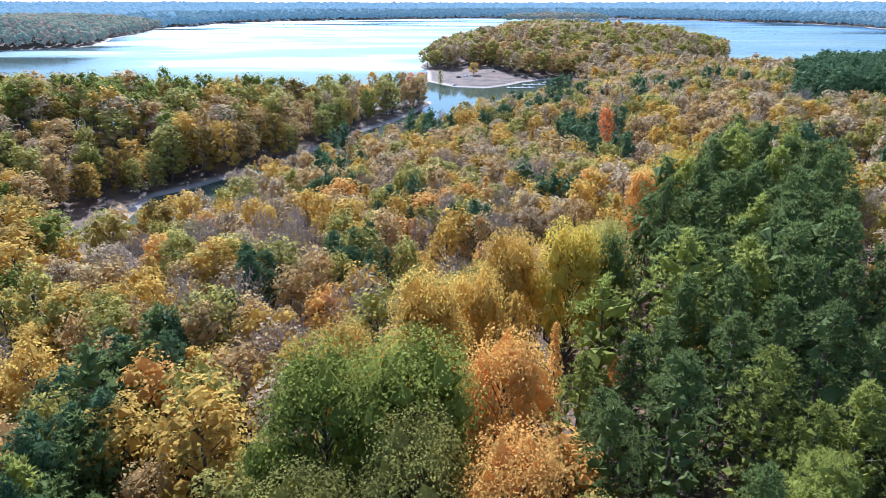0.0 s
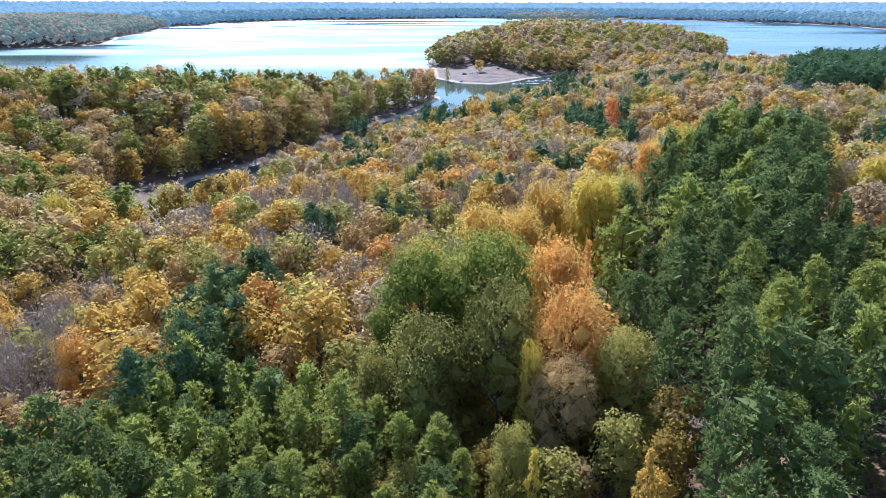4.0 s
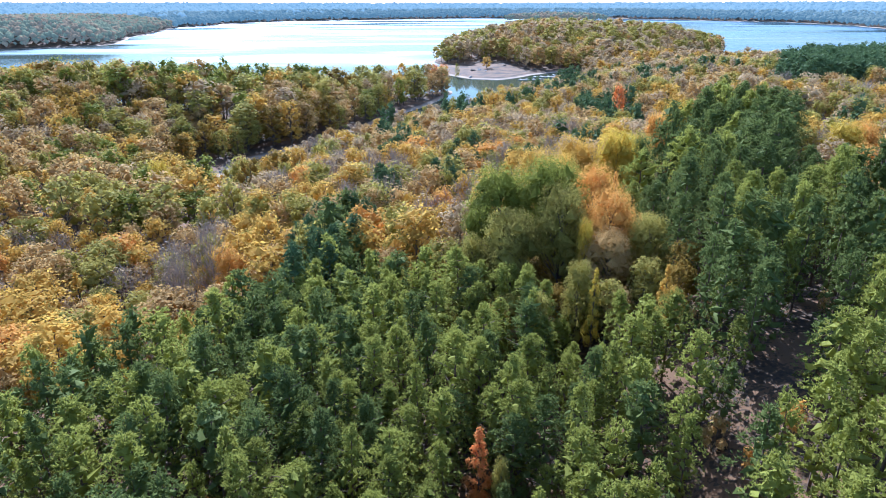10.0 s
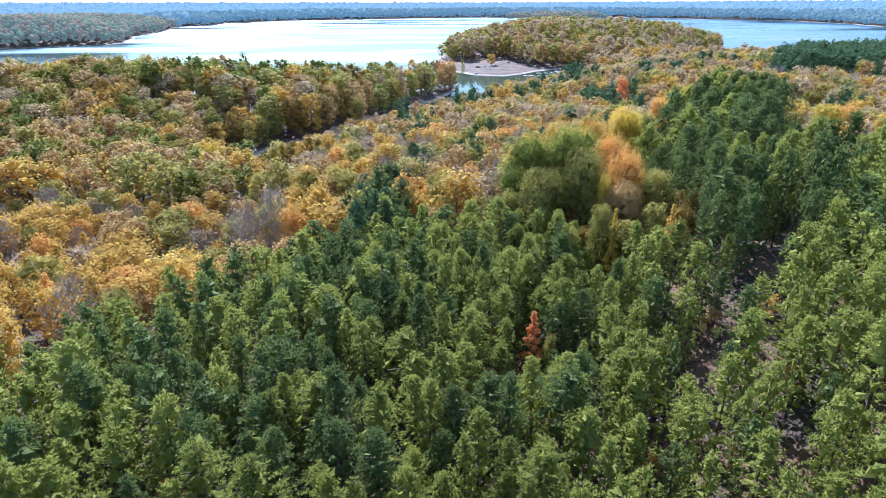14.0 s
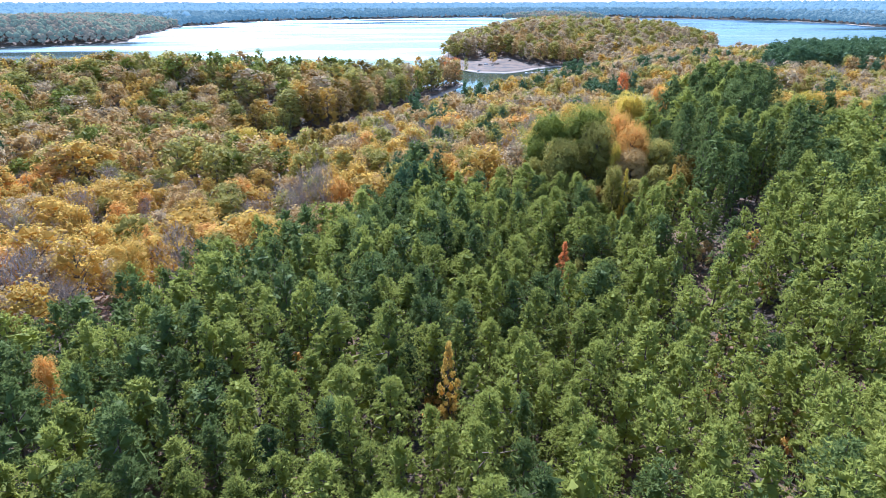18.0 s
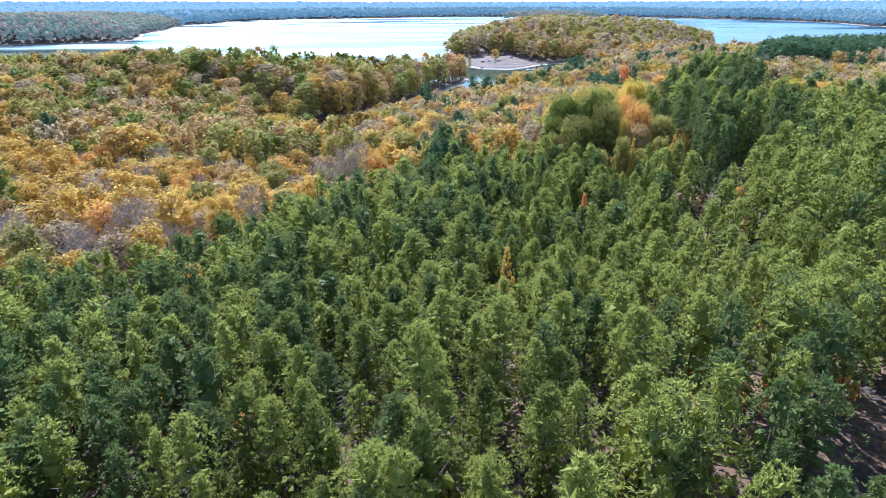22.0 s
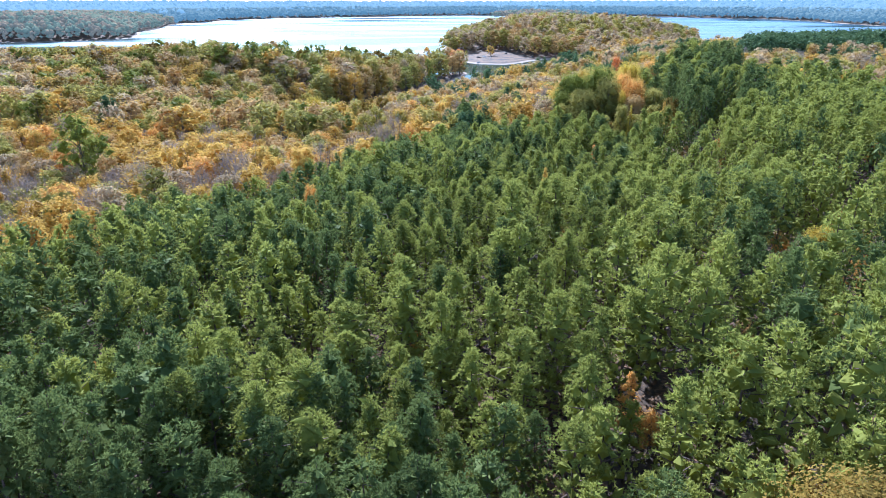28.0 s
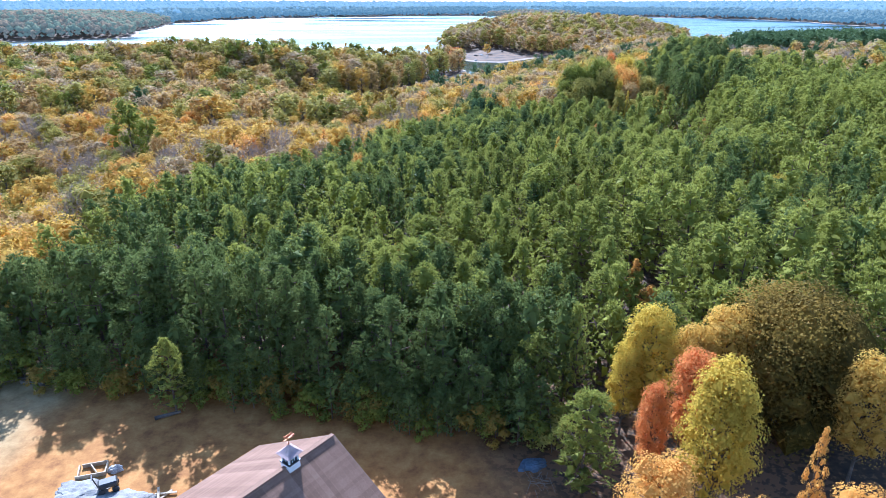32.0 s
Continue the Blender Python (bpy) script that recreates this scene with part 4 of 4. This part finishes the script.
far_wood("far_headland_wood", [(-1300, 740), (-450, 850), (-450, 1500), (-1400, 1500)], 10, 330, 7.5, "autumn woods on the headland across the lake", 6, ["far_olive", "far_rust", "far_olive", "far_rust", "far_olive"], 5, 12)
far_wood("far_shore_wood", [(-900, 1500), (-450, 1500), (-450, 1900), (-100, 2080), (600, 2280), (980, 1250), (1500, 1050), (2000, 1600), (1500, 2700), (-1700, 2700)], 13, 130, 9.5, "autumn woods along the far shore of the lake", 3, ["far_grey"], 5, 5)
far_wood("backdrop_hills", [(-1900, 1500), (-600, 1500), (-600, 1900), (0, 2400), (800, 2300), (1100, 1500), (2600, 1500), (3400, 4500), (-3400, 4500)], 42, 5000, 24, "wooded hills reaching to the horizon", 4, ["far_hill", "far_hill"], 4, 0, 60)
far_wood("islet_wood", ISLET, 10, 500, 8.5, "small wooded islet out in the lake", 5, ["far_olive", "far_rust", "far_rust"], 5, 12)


# ---- the yard: house, cupola and loose things ----
def part(name, bm, mat, parent, label=""):
    me = bpy.data.meshes.new(name)
    bm.to_mesh(me)
    bm.free()
    me.materials.append(mat)
    ob = new(name, me)
    ob.parent = parent
    return tagged(ob, label) if label else ob


def thing(name, x, y, z, turn, label, category, group="", kind=""):
    root = new(name)
    root.empty_display_size = 0.3
    root.matrix_world = pose(x, y, z, 0, 0, turn)
    return tagged(root, label, category, group, kind)


def box(size, at=(0, 0, 0), turn=None, bevel=0.0, bm=None):
    bm = bm or bmesh.new()
    m = Matrix.Translation(at) @ (turn or Matrix()) @ Matrix.Diagonal((*size, 1))
    made = bmesh.ops.create_cube(bm, size=1.0, matrix=m)
    if bevel:
        edges = list({e for v in made["verts"] for e in v.link_edges})
        bmesh.ops.bevel(bm, geom=edges, offset=bevel, segments=1, affect="EDGES")
    return bm


def cone(r0, r1, h, at=(0, 0, 0), seg=10, turn=None, bm=None):
    bm = bm or bmesh.new()
    bmesh.ops.create_cone(bm, cap_ends=True, segments=seg, radius1=r0, radius2=max(r1, 1e-4), depth=h, matrix=Matrix.Translation(at) @ (turn or Matrix()))
    return bm


def plain(name, colour, rough=0.6, metal=0.0, vary=0.25):
    m, nt, out = material(name)
    geo = node(nt, "ShaderNodeNewGeometry")
    n1 = node(nt, "ShaderNodeTexNoise", [(geo.outputs["Position"], 0)], i_2=3.0, i_3=6.0)
    col = ramp(nt, n1.outputs[0], [(0.3, tuple(c * (1 - vary) for c in colour)), (0.7, tuple(min(1, c * (1 + vary)) for c in colour))])
    bsdf = node(nt, "ShaderNodeBsdfPrincipled", [(col.outputs[0], 0)], i_1=metal, i_2=rough)
    nt.links.new(bsdf.outputs[0], out.inputs[0])
    return m


def shingle_material():
    m, nt, out = material("brown_shingles")
    geo = node(nt, "ShaderNodeNewGeometry")
    info = node(nt, "ShaderNodeObjectInfo")
    n1 = node(nt, "ShaderNodeTexNoise", [(geo.outputs["Position"], 0)], i_2=14.0, i_3=4.0)
    a = node(nt, "ShaderNodeMath", [(info.outputs["Random"], 0)], operation="MULTIPLY", i_1=0.30)
    isl = node(nt, "ShaderNodeMath", [(geo.outputs["Random Per Island"], 0), (a.outputs[0], 2)], operation="MULTIPLY_ADD", i_1=0.35)
    s = node(nt, "ShaderNodeMath", [(n1.outputs[0], 0), (isl.outputs[0], 2)], operation="MULTIPLY_ADD", i_1=0.6)
    col = ramp(nt, s.outputs[0], [(0.25, (0.125, 0.064, 0.036)), (0.6, (0.205, 0.11, 0.066)), (0.95, (0.29, 0.17, 0.112))])
    bp = node(nt, "ShaderNodeBump", [(n1.outputs[0], 2)], i_0=0.4, i_1=0.01)
    bsdf = node(nt, "ShaderNodeBsdfPrincipled", [(col.outputs[0], 0), (bp.outputs[0], "Normal")], i_2=0.9)
    nt.links.new(bsdf.outputs[0], out.inputs[0])
    return m


SHINGLE = shingle_material()
SIDING = plain("cream_siding", (0.62, 0.58, 0.50), 0.7, vary=0.08)
WHITE = plain("white_painted_wood", (0.74, 0.75, 0.76), 0.5, vary=0.08)
TRIM = plain("brown_painted_trim", (0.20, 0.125, 0.09), 0.6)
COPPER = plain("weathered_copper", (0.42, 0.30, 0.27), 0.42, 0.6)
BRIGHT_COPPER = plain("polished_copper", (0.50, 0.20, 0.11), 0.45, 0.8)
DARK_GLASS = plain("dark_pane", (0.05, 0.06, 0.07), 0.08)
BLACK = plain("black_iron", (0.035, 0.035, 0.038), 0.5)
LUMBER = plain("pale_lumber", (0.40, 0.31, 0.20), 0.75)
GRAVEL = rough_material("white_gravel", [(0.3, (0.17, 0.155, 0.14)), (0.7, (0.34, 0.32, 0.29))], 2.0, 14.0, bump=0.8, dist=0.05)
STONE = rough_material("pale_stone", [(0.3, (0.34, 0.30, 0.26)), (0.7, (0.60, 0.56, 0.50))], 2.0)
TARP = plain("faded_blue_tarp", (0.085, 0.11, 0.14), 0.45)
DRYWOOD = plain("dry_branches", (0.17, 0.13, 0.095), 0.85)
DOCKWOOD = plain("weathered_dock_boards", (0.30, 0.30, 0.29), 0.7)

# house: ridge, two roof slopes of shingles, gable walls
PITCH, HALF, LONG = 0.60, 7.2, 12.0
peak = Vector((-57.74, -112.02, 35.28))
house = thing("house", peak.x, peak.y, YARD_Z, 229.5, "house under a brown shingle gable roof", "house")
RIDGE = peak.z - YARD_Z            # local: x runs along the ridge, y across it
EAVE = RIDGE - PITCH * HALF
slope = math.atan(PITCH)
run = HALF / math.cos(slope)
for side in (1, -1):
    tilt = Matrix.Rotation(-side * slope, 4, "X")
    roof = part("roof", box((LONG, run, 0.16), (LONG / 2, side * HALF / 2, RIDGE - PITCH * HALF / 2 - 0.12), tilt), SHINGLE, house, "roof slope of brown shingles")
    part("fascia", box((LONG + 0.04, 0.04, 0.24), (LONG / 2, side * (HALF + 0.02), EAVE - 0.16)), TRIM, roof, "brown fascia board")
    part("rake_board", box((0.04, run, 0.24), (-0.02, side * HALF / 2, RIDGE - PITCH * HALF / 2 - 0.16), tilt), TRIM, roof, "brown rake board")
    part("wall", box((LONG - 0.8, 0.2, EAVE + 0.1), (LONG / 2, side * (HALF - 0.6), (EAVE + 0.1) / 2)), SIDING, house, "cream siding")
for x in (0.5, LONG - 0.5):
    bm = bmesh.new()
    w = HALF - 0.5
    pts = [(-w, 0), (w, 0), (w, EAVE + 0.1), (0, RIDGE - 0.3), (-w, EAVE + 0.1)]
    near, back = [bm.verts.new((x - 0.1, a, b)) for a, b in pts], [bm.verts.new((x + 0.1, a, b)) for a, b in pts]
    bm.faces.new(near)
    bm.faces.new(back[::-1])
    for i in range(5):
        bm.faces.new((near[i], back[i], back[(i + 1) % 5], near[(i + 1) % 5]))
    bmesh.ops.recalc_face_normals(bm, faces=bm.faces)
    part("gable_wall", bm, SIDING, house, "cream gable wall")
part("ridge_cap", box((LONG, 0.26, 0.05), (LONG / 2, 0, RIDGE + 0.02), bevel=0.02), SHINGLE, house)

# overlapping courses of shingle tabs on both slopes
bm = bmesh.new()
for i in range(40):
    x0, x1 = LONG * i / 40 + 0.008, LONG * (i + 1) / 40 - 0.008
    a = [bm.verts.new(p) for p in ((x0, 0, 0.014), (x1, 0, 0.014), (x1, 0.21, 0.004), (x0, 0.21, 0.004), (x0, 0, 0.0), (x1, 0, 0.0))]
    bm.faces.new((a[0], a[1], a[2], a[3]))
    bm.faces.new((a[4], a[5], a[1], a[0]))
course = bpy.data.meshes.new("shingle_course")
bm.to_mesh(course)
bm.free()
course.materials.append(SHINGLE)
roofs = [o for o in house.children if o.name.startswith("roof")]
for side, roof in zip((1, -1), roofs):
    rows = int(run / 0.2)
    for i in range(rows):
        d = run - i * 0.2
        ob = new("shingle_course", course)
        ob.parent = roof
        # tab edges point down the slope
        down = Vector((0, side * math.cos(slope), -math.sin(slope)))
        up = Vector((0, side * math.sin(slope), math.cos(slope)))
        place = Vector((0, 0, RIDGE - 0.025)) + down * d + up * 0.004
        ob.matrix_local = Matrix(((1, 0, 0, (i % 2) * 0.0), (0, -down.y, up.y, place.y), (0, -down.z, up.z, place.z), (0, 0, 0, 1)))

# cupola astride the ridge
cupola = thing("cupola", *(peak + Matrix.Rotation(radians(229.5), 3, "Z") @ Vector((2.9, 0, -0.32))), 229.5, "white louvred cupola with flared copper roof and weathervane", "cupola")
part("base", box((1.15, 1.15, 0.85), (0, 0, 0.42), bevel=0.02), WHITE, cupola)
part("base_trim", box((1.28, 1.28, 0.08), (0, 0, 0.88), bevel=0.02), BLACK, cupola, "dark trim band")
for sx in (-1, 1):
    for sy in (-1, 1):
        part("corner_post", box((0.12, 0.12, 0.75), (sx * 0.44, sy * 0.44, 1.28)), WHITE, cupola)
for k in range(4):
    turn = Matrix.Rotation(k * math.pi / 2, 4, "Z")
    pane = part("window", box((0.03, 0.76, 0.70), turn @ Vector((0.40, 0, 1.28)), turn), DARK_GLASS, cupola, "dark window pane")
    for off in (-0.13, 0.13):
        part("glazing_bar", box((0.05, 0.035, 0.70), turn @ Vector((0.41, off, 1.28)), turn), WHITE, pane)
    part("glazing_bar", box((0.05, 0.76, 0.035), turn @ Vector((0.41, 0, 1.28)), turn), WHITE, pane)
part("cornice", box((1.2, 1.2, 0.10), (0, 0, 1.68), bevel=0.02), WHITE, cupola)
bm = bmesh.new()
rings = []
for h, r in ((1.72, 0.82), (1.82, 0.62), (2.0, 0.42), (2.25, 0.22), (2.5, 0.03)):
    rings.append([bm.verts.new((sx * r, sy * r, h)) for sx, sy in ((-1, -1), (1, -1), (1, 1), (-1, 1))])
bm.faces.new(rings[0][::-1])
for a, c in zip(rings, rings[1:]):
    for i in range(4):
        bm.faces.new((a[i], a[(i + 1) % 4], c[(i + 1) % 4], c[i]))
bm.faces.new(rings[-1])
part("roof", bm, COPPER, cupola, "flared brown copper roof")
vane = part("weathervane", cone(0.025, 0.02, 1.0, (0, 0, 2.95), 6), BRIGHT_COPPER, cupola, "copper weathervane")
part("ball", cone(0.09, 0.05, 0.16, (0, 0, 2.62), 8), BRIGHT_COPPER, vane)
part("arrow", box((0.95, 0.02, 0.04), (0, 0, 3.12)), BRIGHT_COPPER, vane)
bm = box((0.50, 0.03, 0.22), (0.02, 0, 3.36), bevel=0.008)
box((0.24, 0.03, 0.12), (0.33, 0, 3.46), Matrix.Rotation(-0.5, 4, "Y"), bm=bm)
box((0.26, 0.03, 0.16), (-0.30, 0, 3.42), Matrix.Rotation(0.6, 4, "Y"), bm=bm)
part("ornament", bm, BRIGHT_COPPER, vane)
part("tail", box((0.20, 0.02, 0.22), (-0.52, 0, 3.12)), BRIGHT_COPPER, vane)

cupola.scale = (0.6, 0.6, 0.6)

# loose things on the clay
crate = thing("timber_frame", -74.3, -106.5, YARD_Z, 14, "open pale timber frame lying on bare clay", "timber frame")
for at, size, a in (((0, -0.75, 0.18), (2.4, 0.12, 0.36), 0), ((0.1, 0.75, 0.18), (2.0, 0.12, 0.36), 0), ((1.14, 0, 0.18), (0.12, 1.4, 0.36), 0), ((-1.05, 0, 0.18), (0.12, 1.5, 0.36), 0.08), ((0.15, 0, 0.20), (0.10, 1.4, 0.3), 0.5)):
    part("board", box(size, at, Matrix.Rotation(a, 4, "Z"), 0.01), LUMBER, crate)


def lump(name, x, y, size, seed, mat, label, category, kind="", flat=0.5, turn=0):
    r = np.random.default_rng(seed)
    bm = bmesh.new()
    bmesh.ops.create_icosphere(bm, subdivisions=4, radius=1.0)
    for v in bm.verts:
        n = 1 + 0.28 * noise.noise(v.co * 1.7 + Vector((seed, 0, 0))) + 0.22 * noise.noise(v.co * 5 + Vector((0, seed, 0)))
        v.co = Vector((v.co.x * size[0] * n, v.co.y * size[1] * n, max(-0.02, v.co.z * size[2] * n)))
    me = bpy.data.meshes.new(name)
    bm.to_mesh(me)
    bm.free()
    me.materials.append(mat)
    ob = new(name, me)
    ob.matrix_world = pose(x, y, float(ground(np.array([x]), np.array([y]))[0]) - 0.02, 0, 0, turn)
    return tagged(ob, label, category, kind=kind)


crate.scale = (0.75, 0.75, 0.75)
lump("gravel_pile", -74.2, -108.5, (1.7, 1.2, 0.32), 3, GRAVEL, "low spread pile of whitish gravel", "gravel", "stuff")
lump("gravel_pile", -71.2, -109.3, (1.9, 1.0, 0.22), 5, GRAVEL, "low spread pile of whitish gravel", "gravel", "stuff")
lump("boulder", -72.9, -106.4, (0.5, 0.36, 0.32), 8, STONE, "pale rounded boulder lying in the clay yard", "boulder")

cart = thing("garden_cart", -72.5, -108.2, YARD_Z, 25, "black garden cart with upright handle beside gravel", "cart")
part("tub", box((1.1, 0.7, 0.36), (0, 0, 0.55), bevel=0.08), BLACK, cart)
for sx in (-0.4, 0.4):
    for sy in (-0.38, 0.38):
        part("wheel", cone(0.2, 0.2, 0.09, (sx, sy, 0.2), 14, Matrix.Rotation(math.pi / 2, 4, "X")), BLACK, cart)
part("axle", box((0.06, 0.76, 0.06), (-0.4, 0, 0.2)), BLACK, cart)
part("axle", box((0.06, 0.76, 0.06), (0.4, 0, 0.2)), BLACK, cart)
part("handle", box((0.06, 0.06, 1.0), (-0.66, 0, 0.78), Matrix.Rotation(-0.25, 4, "Y")), BLACK, cart)
part("grip", box((0.06, 0.42, 0.06), (-0.78, 0, 1.25)), BLACK, cart)

scrap = thing("scrap_lumber", -68.9, -109.0, YARD_Z, 40, "few crossed scrap boards on the clay", "lumber")
for i, (x, y, a, z) in enumerate(((0, 0, 0.3, 0.05), (0.2, 0.1, -0.6, 0.13), (-0.2, 0.2, 1.2, 0.21))):
    part("board", box((1.3, 0.14, 0.06), (x, y, z), Matrix.Rotation(a, 4, "Z")), LUMBER, scrap)

tarp = lump("tarp", -45.7, -107.2, (1.0, 0.6, 0.25), 11, TARP, "faded blue tarp over a low heap in shade", "tarp", turn=20)
brush = thing("brush_pile", -45.4, -109.0, YARD_Z, 0, "tangled pile of dry cut branches", "brush pile")
brush.scale = (0.6, 0.6, 0.5)
r = np.random.default_rng(21)
for i in range(22):
    a, e = r.uniform(0, 6.28), r.uniform(-0.1, 0.35)
    c = Vector((r.normal() * 0.8, r.normal() * 0.6, 0.25 + r.uniform(0, 0.5)))
    part("branch", cone(0.04, 0.012, r.uniform(1.2, 2.4), c, 5, Matrix.Rotation(a, 4, "Z") @ Matrix.Rotation(math.pi / 2 - e, 4, "Y")), DRYWOOD, brush)
for i, (x, y, a, ln) in enumerate(((-85.5, -95.5, 10, 3.0), (-83.5, -96.2, -12, 2.4), (-71.5, -100.8, 25, 1.8))):
    z = float(ground(np.array([x]), np.array([y]))[0])
    log = part("log", cone(0.16, 0.11, ln, (0, 0, 0.13), 9, Matrix.Rotation(math.pi / 2, 4, "Y")), BARK, None)
    log.matrix_world = pose(x, y, z, 0, 0, a)
    tagged(log, "fallen bare log at the edge of the wood", "log")

# ---- beach and docks ----
def dock(x, y, turn, long, fingers, label):
    d = thing("dock", x, y, 0.0, turn, label, "dock", "docks in the cove")
    part("walkway", box((long, 1.8, 0.3), (long / 2, 0, 0.35), bevel=0.03), DOCKWOOD, d)
    for i in range(fingers):
        fx = (i + 0.5) * long / fingers
        f = part("finger", box((0.9, 5.5, 0.26), (fx, 3.6, 0.34)), DOCKWOOD, d)
        part("pile", cone(0.14, 0.14, 3.2, (fx, 6.5, 0.0), 8), DOCKWOOD, f)


dock(48, 486, 10, 22, 4, "floating grey board dock with short fingers")
dock(62, 505, 8, 24, 4, "floating grey board dock with short fingers")
dock(80, 519, 6, 20, 3, "floating grey board dock with short fingers")
for i, (x, y, s) in enumerate(((13, 540, 2.2), (19, 543, 2.0), (44, 566, 1.6), (24, 532, 1.2), (70, 552, 1.8), (9, 500, 1.6))):
    lump("boulder", x, y, (s, s * 0.8, s * 0.6), 30 + i, STONE if i % 2 else BARK, "dark weathered boulder on the sandy beach", "boulder", turn=i * 40)
